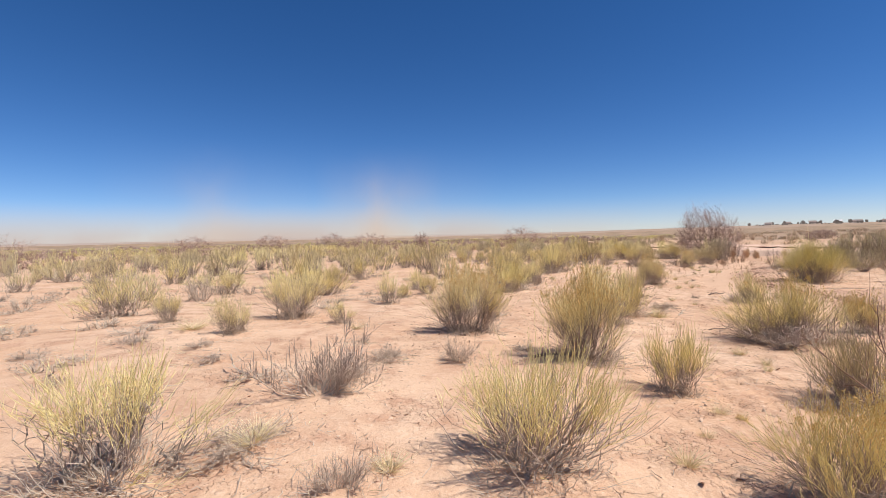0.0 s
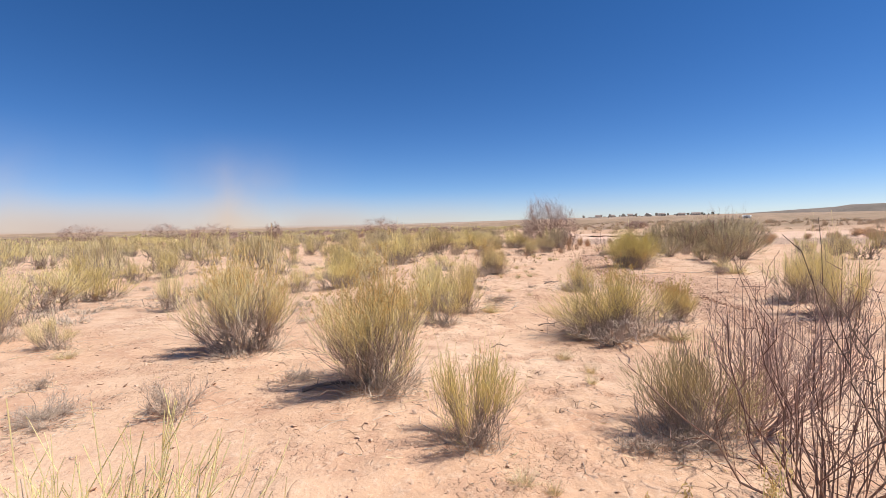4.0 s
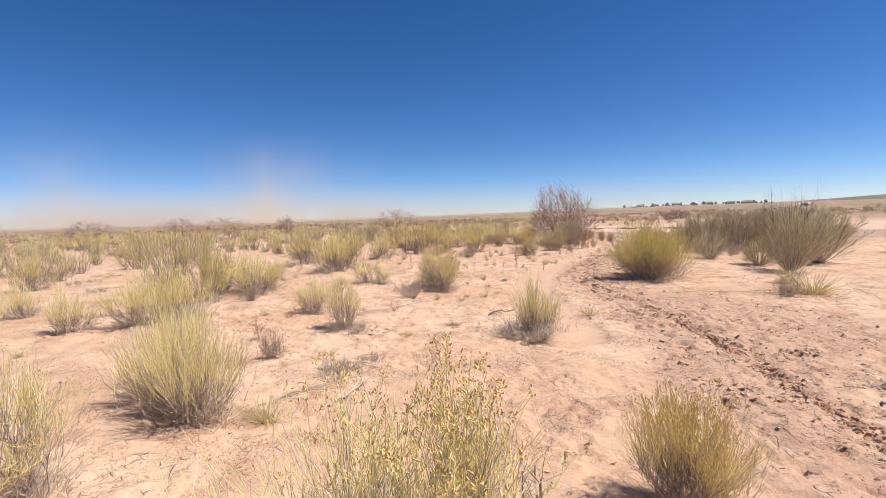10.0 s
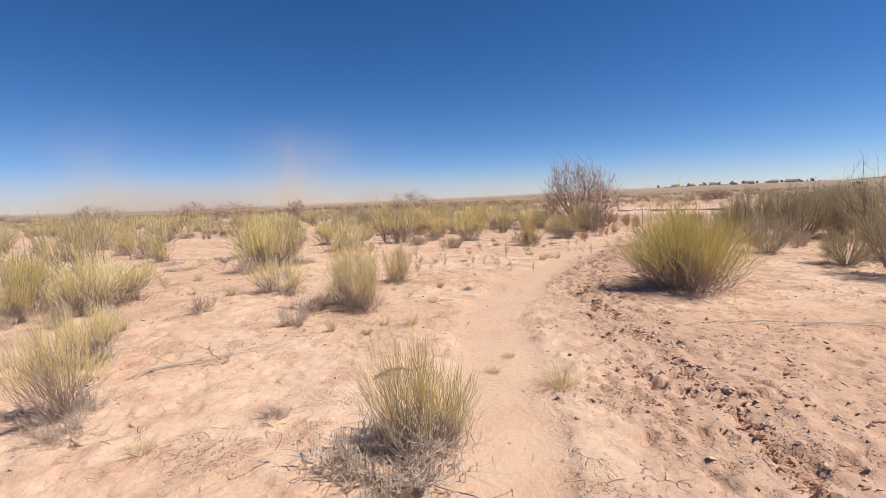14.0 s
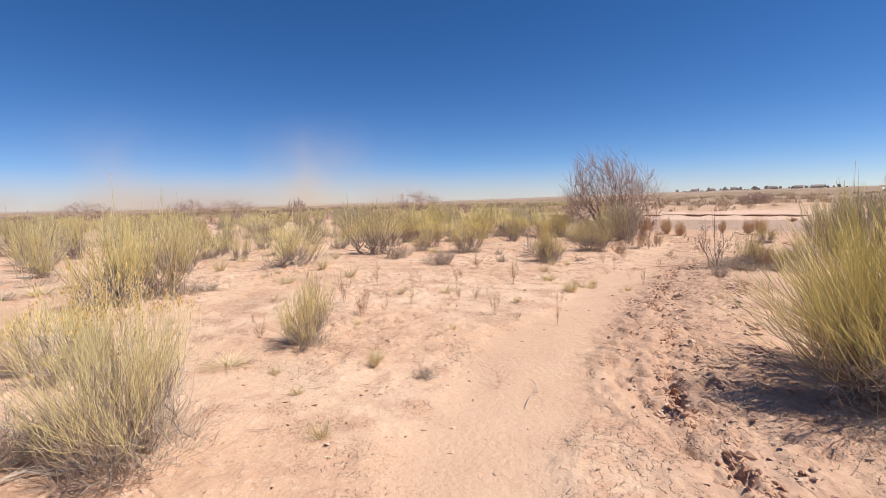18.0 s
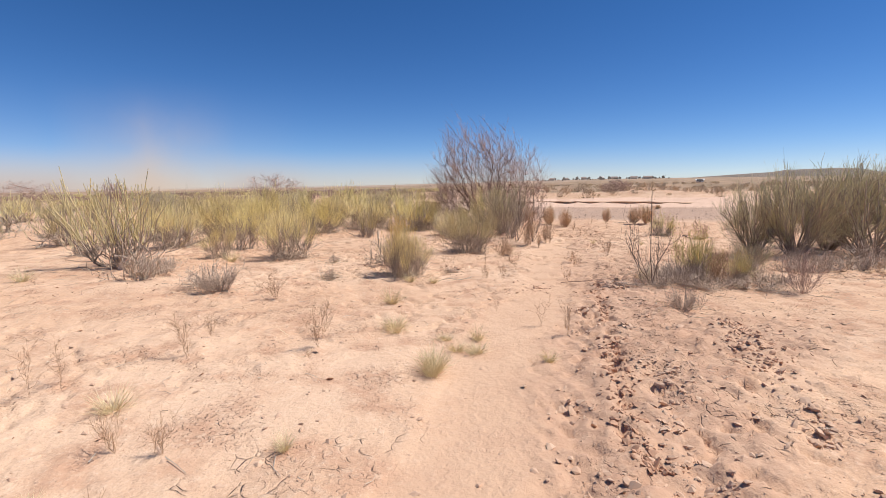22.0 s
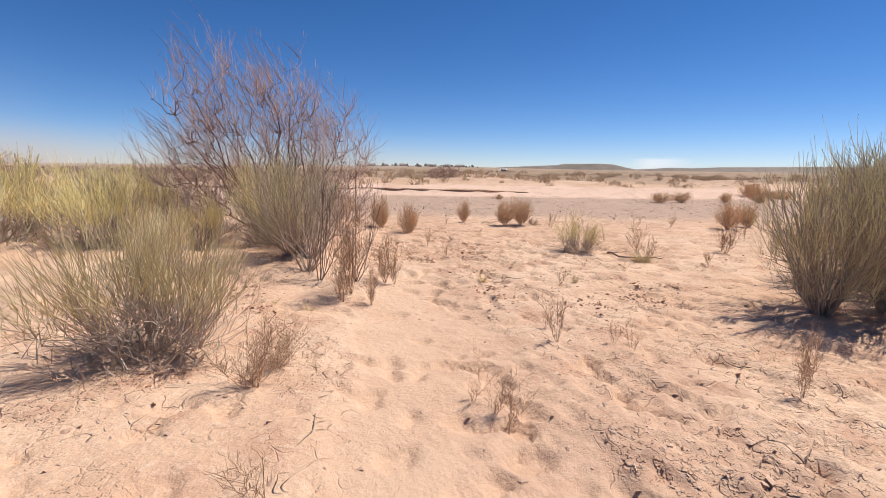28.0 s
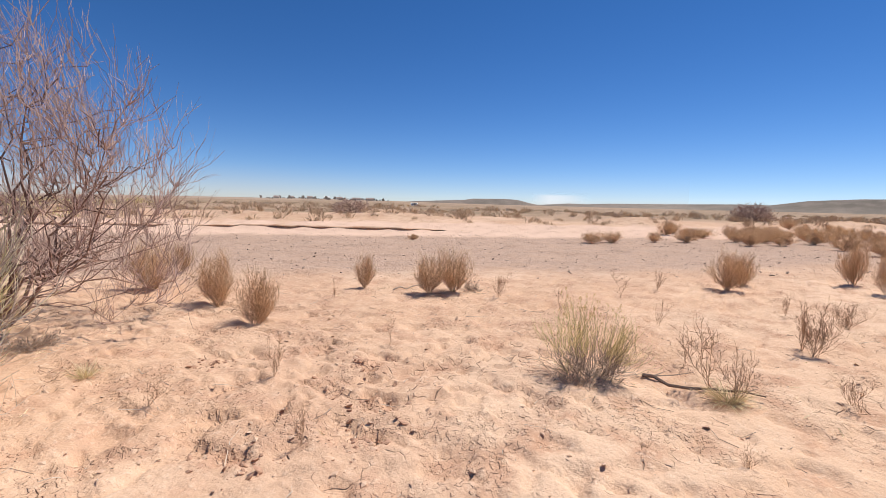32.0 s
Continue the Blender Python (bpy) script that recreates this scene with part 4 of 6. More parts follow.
put("R1", -0.62, 11.77, 0.67, 0.77)
put("R", 10.32, 7.57, 1.15, 1.24)
put("RF", 1.22, 7.70, 1.22, 1.05)
put("R", 11.23, 8.79, 1.30, 1.18)
put("R", 3.26, 8.91, 0.82, 0.66)
put("R", 3.96, 9.12, 0.84, 0.78)
put("R", 4.24, 10.84, 1.11, 0.85)
put("RG", 6.1, 7.72, 1.75, 0.88)
put("RF", 7.74, 8.22, 0.65, 0.63)
put("T", 4.69, 6.56, 0.29, 0.14)
put("T", 5.62, 11.90, 0.28, 0.12)
put("T", 6.87, 11.84, 0.20, 0.11)
put("D", 15.48, 14.63, 0.88, 0.44)
put("D", 14.68, 13.47, 1.10, 0.40)
put("G1", -5.97, 12.93, 0.93, 0.66)
put("G", 3.80, 16.27, 0.54, 0.46)
put("G", 5.56, 16.70, 0.41, 0.35)
put("G", 8.31, 12.08, 1.06, 0.29)
put("G", 6.05, 12.87, 0.47, 0.16)
put("G", 7.44, 12.96, 0.25, 0.11)
put("G", 7.12, 15.68, 0.51, 0.30)
put("G", 9.85, 17.69, 0.15, 0.14)
put("G", 14.13, 13.48, 0.65, 0.37)
put("R1", 3.02, 14.79, 1.26, 0.88)
put("R1", -6.40, 15.40, 1.30, 0.83)
put("R1", 0.14, 14.48, 0.78, 0.66)
put("R1", -3.11, 12.67, 1.43, 0.83)
put("R1", -3.03, 14.79, 1.44, 0.79)
put("R1", 1.60, 14.13, 0.74, 0.68)
put("R", 5.79, 13.27, 0.71, 0.79)
put("R", 8.56, 12.38, 0.79, 0.78)
put("R1", 13.54, 16.77, 1.95, 1.28)
put("R1", 3.77, 17.12, 1.10, 0.85)
put("R1", 2.77, 17.95, 0.80, 0.61)
put("R", 2.55, 14.36, 1.11, 0.77)
put("R1", -0.23, 16.05, 0.77, 0.70)
put("R", -0.43, 13.45, 0.51, 0.39)
put("R1", 2.95, 16.74, 0.70, 0.70)
put("R", 2.59, 17.35, 1.11, 1.13)
put("R", 3.67, 18.00, 1.65, 0.90)
put("R", 5.23, 14.60, 0.63, 0.63)
put("RG", 7.90, 16.67, 1.15, 1.0)
put("G", 7.2, 16.6, 0.9, 0.35)
put("S", 17.32, 16.32, 1.56, 1.39)
put("S", 17.63, 17.57, 1.14, 0.76)
put("S", 19.92, 17.72, 2.30, 1.60)
put("T", 1.82, 12.63, 0.24, 0.13)
put("T", 9.84, 13.18, 0.49, 0.20)
put("T", 6.67, 12.61, 0.30, 0.12)
put("T", 4.39, 14.61, 0.25, 0.13)
put("T", 8.09, 15.18, 0.25, 0.12)
put("T", 9.35, 13.69, 0.22, 0.10)
put("T", 9.61, 14.06, 0.21, 0.09)
put("T", 7.63, 15.40, 0.20, 0.22)
put("T", 8.31, 15.56, 0.24, 0.14)
put("T", 8.67, 15.49, 0.30, 0.18)
put("T", 9.09, 16.67, 0.22, 0.13)
put("T", 9.04, 15.79, 0.18, 0.08)
put("T", 8.78, 17.44, 0.16, 0.11)
put("T", 8.49, 17.91, 0.15, 0.11)
put("W", 4.61, 12.95, 0.30, 0.36)
put("W", 10.46, 17.46, 0.18, 0.16)
put("B", 17.62, 21.71, 0.54, 0.54)
put("BD", 19.56, 18.36, 1.70, 2.30)
put("BR", 16.54, 23.06, 0.91, 1.33)
put("D", 16.77, 23.39, 0.35, 0.21)
put("G1", 19.63, 20.79, 0.55, 0.39)
put("G1", 5.14, 20.75, 0.66, 0.37)
put("G1", 19.95, 20.95, 0.56, 0.45)
put("G", 6.25, 22.16, 0.68, 0.19)
put("G", 15.64, 21.73, 0.40, 0.36)
put("R2", -19.81, 23.86, 1.61, 0.88)
put("R1", -4.95, 18.71, 2.03, 1.01)
put("R1", -3.20, 21.32, 1.16, 1.08)
put("R2", -10.01, 22.40, 2.30, 1.18)
put("R1", 5.39, 21.01, 1.22, 1.31)
put("R1", -4.16, 20.65, 1.24, 0.76)
put("R", 6.44, 18.13, 1.21, 0.61)
put("R", 8.61, 18.79, 0.69, 0.74)
put("R", 5.65, 21.76, 1.57, 1.26)
put("S", 18.7, 23.2, 0.6, 0.42)
put("T", 9.40, 18.15, 0.25, 0.13)
put("T", 9.38, 18.02, 0.20, 0.20)
put("T", 7.98, 18.15, 0.59, 0.12)
put("T", 12.63, 21.44, 0.31, 0.17)
put("T", 11.44, 20.57, 0.16, 0.14)
put("T", 12.54, 21.24, 0.28, 0.19)
put("T", 10.36, 20.48, 0.15, 0.08)
put("T", 9.09, 19.60, 0.16, 0.10)
put("T", 10.27, 19.19, 0.13, 0.12)
put("T", 12.63, 22.61, 0.32, 0.15)
put("T", 13.08, 21.60, 0.28, 0.14)
put("T", 12.84, 23.55, 0.36, 0.22)
put("T", 12.59, 21.33, 0.32, 0.23)
put("T", 12.57, 22.45, 0.37, 0.17)
put("T", 13.24, 21.91, 0.23, 0.16)
put("T", 12.94, 22.00, 0.23, 0.08)
put("T", 12.95, 21.72, 0.25, 0.11)
put("T", 13.53, 21.14, 0.19, 0.11)
put("W", 9.12, 20.19, 0.30, 0.40)
put("W", 8.79, 20.75, 0.22, 0.50)
put("W", 10.00, 21.96, 0.27, 0.36)
put("W", 10.75, 22.32, 0.28, 0.38)
put("W", 11.15, 19.49, 0.18, 0.16)
put("W", 8.29, 21.10, 0.23, 0.45)
put("W", 10.83, 20.78, 0.18, 0.27)
put("W", 14.03, 22.04, 0.21, 0.36)
put("W", 9.09, 20.09, 0.33, 0.41)
put("W", 8.37, 20.98, 0.20, 0.34)
put("W", 9.42, 20.06, 0.17, 0.33)
put("W", 9.80, 20.68, 0.15, 0.30)
put("W", 9.87, 21.82, 0.19, 0.44)
put("W", 9.23, 22.30, 0.27, 0.47)
put("W", 10.91, 19.75, 0.25, 0.38)
put("W", 11.61, 19.27, 0.17, 0.46)
put("W", 10.59, 20.88, 0.22, 0.27)
put("W", 10.70, 18.93, 0.13, 0.13)
put("W", 8.73, 22.27, 0.20, 0.33)
put("W", 7.94, 22.44, 0.20, 0.33)
put("W", 7.11, 22.91, 0.25, 0.41)
put("W", 11.80, 22.16, 0.22, 0.44)
put("W", 13.39, 21.15, 0.16, 0.09)
put("W", 11.86, 22.46, 0.23, 0.41)
put("W", 14.09, 21.67, 0.20, 0.37)
put("W", 11.70, 21.90, 0.12, 0.12)
put("W", 10.88, 22.79, 0.18, 0.25)
put("W", 13.91, 22.80, 0.10, 0.21)
put("W", 19.78, 21.92, 0.30, 0.30)
put("W", 15.76, 23.98, 0.17, 0.30)
put("Y", 17.2, 22.95, 0.68, 0.72)
put("D", 22.11, 26.94, 0.46, 0.13)
put("G1", 10.61, 25.26, 0.84, 0.36)
put("G1", 9.50, 26.46, 1.15, 0.44)
put("G1", 13.68, 26.61, 1.22, 0.66)
put("G", 10.77, 24.99, 0.66, 0.43)
put("G", 9.74, 26.82, 0.82, 0.35)
put("G", 12.34, 25.56, 0.30, 0.32)
put("G", 12.65, 27.24, 0.28, 0.21)
put("G", 14.41, 28.80, 1.07, 0.30)
put("G", 14.35, 25.37, 0.30, 0.19)
put("G", 16.55, 29.58, 0.49, 0.29)
put("K", 17.64, 28.10, 0.53, 1.01)
put("K", 18.26, 28.34, 0.36, 0.55)
put("K", 18.48, 24.35, 0.17, 0.50)
put("K", 18.32, 28.23, 0.20, 0.56)
put("K", 17.49, 28.00, 0.34, 0.52)
put("K", 17.63, 27.70, 0.24, 0.39)
put("K", 24.02, 26.36, 0.43, 0.54)
put("K", 25.76, 25.94, 0.33, 0.36)
put("R2", -0.34, 27.44, 1.53, 1.15)
put("R1", 5.88, 29.36, 1.31, 1.00)
put("R1", 6.90, 25.27, 1.85, 1.02)
put("R1", 4.08, 25.57, 1.83, 1.40)
put("R1", -2.01, 29.34, 1.11, 1.11)
put("R", 11.84, 28.20, 1.31, 1.09)
put("R", 10.44, 28.87, 0.84, 0.74)
put("T", 13.77, 24.61, 0.23, 0.15)
put("T", 13.48, 24.88, 0.32, 0.16)
put("T", 19.15, 27.58, 0.22, 0.14)
put("T", 20.04, 26.86, 0.13, 0.15)
put("T", 16.88, 28.27, 0.07, 0.06)
put("T", 17.04, 27.89, 0.16, 0.11)
put("TW", 27.86, 27.41, 0.68, 0.68)
put("TW", 28.95, 27.25, 0.55, 0.60)
put("TW", 30.67, 25.42, 0.69, 0.87)
put("TW", 29.77, 25.03, 0.42, 0.83)
put("W", 14.47, 25.79, 0.35, 0.26)
put("W", 15.70, 25.57, 0.34, 0.29)
put("W", 14.80, 24.30, 0.18, 0.30)
put("W", 14.56, 24.48, 0.12, 0.42)
put("W", 14.67, 24.55, 0.16, 0.25)
put("W", 15.47, 25.06, 0.25, 0.34)
put("W", 16.90, 25.35, 0.33, 0.33)
put("W", 18.16, 25.88, 0.35, 0.42)
put("W", 18.36, 25.37, 0.20, 0.24)
put("W", 16.12, 26.73, 0.32, 0.46)
put("W", 17.36, 26.01, 0.16, 0.26)
put("W", 18.40, 26.16, 0.17, 0.26)
put("W", 18.48, 25.56, 0.19, 0.23)
put("W", 16.94, 25.64, 0.24, 0.21)
put("W", 16.93, 25.47, 0.20, 0.22)
put("W", 20.06, 27.06, 0.26, 0.19)
put("W", 22.29, 27.08, 0.42, 0.59)
put("W", 24.17, 26.45, 0.47, 0.47)
put("W", 23.87, 25.59, 0.51, 0.59)
put("W", 26.95, 28.40, 0.27, 0.35)
put("W", 25.71, 28.69, 0.32, 0.49)
put("W", 19.77, 26.91, 0.25, 0.25)
put("W", 22.66, 26.20, 0.23, 0.23)
put("W", 24.10, 27.82, 0.27, 0.34)
put("W", 22.14, 26.90, 0.34, 0.42)
put("W", 22.72, 27.33, 0.36, 0.36)
put("W", 22.55, 26.15, 0.20, 0.25)
put("W", 25.98, 26.57, 0.23, 0.31)
put("W", 23.75, 28.89, 0.22, 0.36)
put("W", 20.20, 29.80, 0.22, 0.35)
put("W", 21.42, 29.71, 0.17, 0.28)
put("W", 19.39, 29.99, 0.22, 0.22)
put("W", 19.72, 28.83, 0.13, 0.29)
put("W", 20.95, 27.27, 0.13, 0.13)
put("W", 21.15, 26.76, 0.13, 0.16)
put("Y", 21.82, 27.92, 0.73, 0.57)
put("G1", 7.36, 35.59, 1.10, 0.54)
put("G1", 15.90, 35.51, 0.38, 0.33)
put("G1", 15.55, 34.07, 0.52, 0.25)
put("G", 24.42, 30.68, 0.33, 0.23)
put("G", 19.25, 31.93, 0.45, 0.13)
put("R2", -18.21, 31.93, 2.30, 1.60)
put("R2", -11.19, 30.15, 2.30, 1.47)
put("R2", -5.12, 33.03, 2.30, 1.60)
put("R1", 10.82, 30.50, 1.13, 1.04)
put("R1", 1.75, 33.77, 0.95, 1.04)
put("R1", 7.53, 32.91, 0.87, 0.78)
put("T", 19.34, 30.97, 0.30, 0.13)
put("TW", 21.08, 31.45, 0.46, 0.64)
put("TW", 23.46, 32.16, 0.35, 0.54)
put("TW", 23.78, 31.05, 0.55, 0.60)
put("TW", 24.12, 30.85, 0.62, 0.66)
put("TW", 21.19, 34.32, 0.83, 0.71)
put("TW", 21.30, 32.70, 0.53, 0.72)
put("TW", 22.32, 35.86, 0.54, 0.54)
put("W", 24.80, 30.29, 0.27, 0.34)
put("W", 24.27, 30.09, 0.21, 0.38)
put("W", 24.45, 30.17, 0.26, 0.41)
put("W", 22.45, 31.73, 0.19, 0.32)
put("G1", 9.01, 38.61, 1.20, 0.68)
put("R2", -11.84, 36.47, 2.30, 1.37)
put("R2", -3.73, 36.65, 2.30, 1.24)
put("R2", -7.21, 39.24, 2.06, 1.17)
put("R2", 6.29, 37.81, 1.52, 0.79)
put("R2", 8.65, 38.70, 1.92, 1.28)
put("R1", 10.50, 37.19, 2.11, 1.15)
put("R1", 7.97, 36.82, 1.57, 0.87)
put("R2", 15.22, 41.78, 2.30, 1.60)
put("R2", -32.04, 43.18, 2.30, 1.60)
put("R2", -0.24, 47.03, 2.30, 1.20)
put("R2", 19.18, 44.15, 2.30, 1.57)
put("S", 17.16, 42.78, 1.73, 1.30)
put("R2", 13.61, 48.41, 2.30, 1.60)
put("R2", 11.70, 74.27, 2.30, 1.60)
# the grey-green thicket on the bank
put("S", 20.85, 24.6, 1.5, 1.4, 2)
put("S", 21.3, 24.1, 1.7, 1.65, 0)
put("S", 22.9, 24.4, 1.7, 1.65, 1)
put("S", 22.4, 23.4, 2.4, 1.75, 2)
put("S", 24.2, 23.6, 2.3, 1.85, 0)
put("S", 23.7, 22.2, 2.6, 1.7, 1)
put("S", 25.5, 23.2, 2.8, 1.9, 2)
put("B", 23.6, 23.3, 1.8, 1.8)
for x, y, w in ((16.6, 22.95, 0.8), (17.0, 22.5, 1.0), (17.4, 22.2, 1.0), (16.95, 23.35, 0.9), (17.55, 23.1, 1.1), (17.9, 22.3, 0.9)):
    put("G", x, y, w, 0.2)
put("G", 19.6, 22.9, 1.2, 0.28)
put("G", 20.2, 22.6, 1.3, 0.32)
put("G", 20.7, 23.5, 1.1, 0.35)
put("G", 21.3, 22.5, 1.3, 0.45)
put("ST", 16.48, 31.0, 0.95, 0.75)
put("G", 16.3, 30.2, 0.9, 0.45)
put("G", 8.35, 12.2, 1.05, 0.26)
put("RB", 13.35, 16.5, 2.0, 1.42)


def tamarisk(x, y, wide, high, seed, stems=20, label="big leafless tamarisk with many red-brown wands", lean=(-0.062, 0.05), fine=1.0, thick=1.0):
    """A leafless many-stemmed small tree: crooked limbs that arch out and turn up, forking into ever finer wands that fill a lumpy dome."""
    n2, n3 = stems * 8, int(stems * 66 * fine)
    n4 = int(2.6 * n3)
    rng = np.random.default_rng(seed)

    def dome(count, lo, hi, least=-0.55):
        az, c = rng.uniform(0, 2 * np.pi, count), rng.uniform(least, 1, count)
        r = rng.uniform(lo ** 2, hi ** 2, count) ** 0.5 * (1 + 0.12 * np.sin(3 * az + seed) + 0.1 * np.sin(7 * az + 5 * c + seed))
        flat = np.sqrt(1 - c * c)
        return np.stack([0.5 * r * flat * np.cos(az), 0.5 * r * flat * np.sin(az), 0.38 + 0.6 * r * c], -1)

    def joined(targets, pool, tail, reach_back):
        """The pool's point from which each target is best reached: near it, below it and not far off its way."""
        pts = pool.reshape(-1, 3)
        d = targets[:, None] - pts[None]
        cost = np.linalg.norm(d, axis=2) + 0.9 * np.maximum(0, reach_back - d[..., 2]) + rng.uniform(0, tail, d.shape[:2])
        return pts[np.argmin(cost, axis=1)]

    tip = dome(stems, 0.35, 0.85, -0.35)
    side = unit(tip * [1, 1, 0])
    m = reach(rng, side * rng.uniform(0.01, 0.09, (stems, 1)), tip, 0.3, 9, 0.016)
    tip = dome(n2, 0.45, 0.95)
    b = reach(rng, joined(tip, m[:, 2:], 0.08, 0.14), tip, 0.2, 6, 0.013)
    tip = dome(n3, 0.55, 1.05)
    tip[:, 2] *= 1 + 0.16 * rng.uniform(0, 1, n3) ** 6
    c = reach(rng, joined(tip, b[:, 1:], 0.05, 0.17), tip, 0.12, 5, 0.008)
    pick, p = along(rng, c, n4, 0.25, 1.0)
    way = unit(unit(c[pick, -1] - c[pick, 0]) + [0, 0, 0.5] + rng.normal(0, 0.32, p.shape))
    e = sprout(rng, p, way, rng.uniform(0.03, 0.1, n4), 0.3, 3)
    m, b, c, e = (q * [wide, wide, high] for q in fitted([m, b, c, e]))
    for q in (m, b, c, e):
        q[..., :2] += np.array(lean) * (q[..., 2:] ** 2 / high)
        q[..., 2] = np.maximum(q[..., 2], 0.01)
    root = tagged(new("tamarisk"), label, "tree", "tamarisks")
    root.location = (x, y, level(x, y) - 0.02)
    part("trunk_frame", mesh_of("trunk_frame", [tubes(m, min(thick, 1.5) * taper(stems, 9, 0.026, 0.006, rng), 5)], REDBARK), root, "", "stuff")
    part("branch_frame", mesh_of("branch_frame", [tubes(b, min(thick, 2) * taper(n2, 6, 0.0085, 0.0035, rng), 3)], REDBARK), root, "", "stuff")
    part("wand_spray", mesh_of("wand_spray", [tubes(c, thick * taper(n3, 5, 0.004, 0.0019, rng))], WAND), root, "thin pinkish wands", "stuff")
    part("fine_spray", mesh_of("fine_spray", [tubes(e, thick * taper(n4, 3, 0.002, 0.0011, rng))], WAND), root, "", "stuff")
    PLACED.append((x, y, 0.4 * wide, "tree"))
    return root


tamarisk(19.0, 33.2, 4.1, 3.4, 104, 40, lean=(-0.1, 0.08))
for x, y, w, h, s in ((12.5, 78, 7, 3.0, 111), (-4.2, 80, 3.0, 2.6, 112), (-14, 82, 8, 2.5, 113), (-28, 74, 6, 2.4, 114), (-38, 70, 6, 2.4, 115), (-22, 88, 6, 2.6, 116)):
    tamarisk(x, y, w, h, s, 9, "distant leafless tamarisk, reddish-brown, on the flat", (0, 0), 1.0, 2.6)
tamarisk(-32.7, 35.0, 5.0, 2.7, 117, 9, "bare dead tree with crooked branches on the flat", (-0.2, 0.0), 0.3, 1.8)
put("S", 7.2, 40.9, 2.1, 1.4)
put("R1", 7.8, 43.4, 1.9, 1.2)
put("R1", 9.6, 40.8, 1.6, 1.3)
put("R1", 10.8, 43.3, 1.8, 1.2)
put("S", 12.5, 44.3, 1.6, 1.4)
put("R1", 13.9, 40.7, 2.0, 1.2)
put("R1", 15.6, 42.4, 1.9, 1.4)
put("R1", 17.7, 43.6, 2.1, 1.4)
put("S", 4.8, 54.7, 1.8, 1.3)
put("R1", 8.5, 54.5, 2.0, 1.2)
put("R1", 13.4, 53.0, 1.9, 1.2)
put("R1", 18.0, 51.8, 2.1, 1.2)
put("R", 16.2, 33.2, 2.0, 1.25)
put("R", 14.8, 34.6, 2.0, 1.2)
put("R", 17.3, 35.0, 1.8, 1.2)
put("RG", 13.55, 25.42, 0.9, 0.92, 1)
for x, y, w, h in ((11.2, 34.6, 1.7, 1.3), (12.4, 35.6, 1.8, 1.35), (13.1, 33.6, 1.5, 1.15), (13.9, 36.3, 1.9, 1.3), (12.0, 32.6, 1.2, 0.95), (10.2, 33.0, 1.6, 1.2), (9.2, 31.6, 1.5, 1.1), (10.0, 35.8, 1.9, 1.35), (8.6, 34.2, 1.6, 1.2), (15.3, 36.6, 1.8, 1.2)):
    put("R", x, y, w, h)
put("K", 17.7, 23.0, 0.8, 0.5, 1)
put("K", 17.3, 22.6, 0.6, 0.45, 0)
put("G", 16.95, 22.8, 0.8, 0.35)
put("G", 17.75, 23.25, 0.7, 0.3)
put("W", 17.55, 23.3, 0.4, 0.45)
put("Y", 17.6, 22.55, 0.5, 0.42, 1)
put("G", 17.15, 23.2, 0.8, 0.26)
put("G", 17.95, 22.75, 0.8, 0.3)
put("GS", 18.4, 22.9, 0.8, 0.6)
put("SK", 15.68, 27.54, 1.4, 0.98)
put("K", 16.3, 26.85, 0.5, 0.35, 1)
put("K", 16.05, 26.6, 0.45, 0.3, 0)
put("G", 6.0, 7.45, 1.9, 0.42)
put("S", 18.1, 30.4, 1.5, 1.4)
put("GS", 17.75, 29.3, 1.3, 1.5)
put("GS", 18.2, 30.1, 1.7, 1.6)
put("R", 18.3, 31.5, 1.4, 1.35)
put("BR", 17.95, 28.5, 0.65, 1.3, 0)
put("BR", 17.7, 28.9, 0.8, 1.2, 1)
put("R", 17.2, 31.9, 0.9, 0.9)

# shrubs further out on the flat
fill = np.random.default_rng(19)


def free(x, y, gap):
    """Whether a place is clear of other plants, the path, the track and the wash."""
    if any((x - a) ** 2 + (y - b) ** 2 < (gap + r) ** 2 for a, b, r, _ in PLACED):
        return False
    u, v = 0.62 * x + 0.78 * y, 0.62 * y - 0.78 * x
    return not (36.5 < u < 63 and v < 15) and line_distance(np.array([x]), np.array([y]), TRACK)[0][0] > 2.5


tries = 0
while tries < 900:
    tries += 1
    x, y = fill.uniform(-34, 16), fill.uniform(20, 62)
    if x > 2 and y < 27 or x > 9 and y < 31:
        continue
    w = fill.uniform(0.8, 1.9)
    if free(x, y, 0.45 * w + fill.uniform(0.1, 0.5)) and sum(k == "R2" for *_, k in PLACED) < 240:
        put("R2", x, y, w, w * fill.uniform(0.55, 0.85))
for n in range(60):
    x, y = fill.uniform(-16, -3), fill.uniform(6, 22)
    w = fill.uniform(0.6, 1.3)
    if free(x, y, 0.9):
        put("R2" if n % 3 else "G1", x, y, w, w * fill.uniform(0.5, 0.8))
for n in range(60):
    x, y = fill.uniform(13, 34), fill.uniform(4, 21)
    w = fill.uniform(0.8, 1.8)
    if x - 13 > 0.25 * (y - 4) and free(x, y, 1.0):
        put("S" if n % 2 else "R2", x, y, w, w * fill.uniform(0.6, 0.85))


for n in range(260):
    x, y = fill.uniform(-14, 4), fill.uniform(4.5, 26)
    w = fill.uniform(0.25, 1.0)
    if x < 0.25 * y - 0.5 and free(x, y, 0.02):
        put("T" if n % 4 == 0 else "G1", x, y, w, w * fill.uniform(0.1, 0.3))
for n in range(60):
    x, y = fill.uniform(3, 12), fill.uniform(13, 34)
    w = fill.uniform(0.15, 0.5)
    if free(x, y, 0.1):
        put("T" if n % 2 else "W", x, y, w, w * fill.uniform(0.4, 0.9))


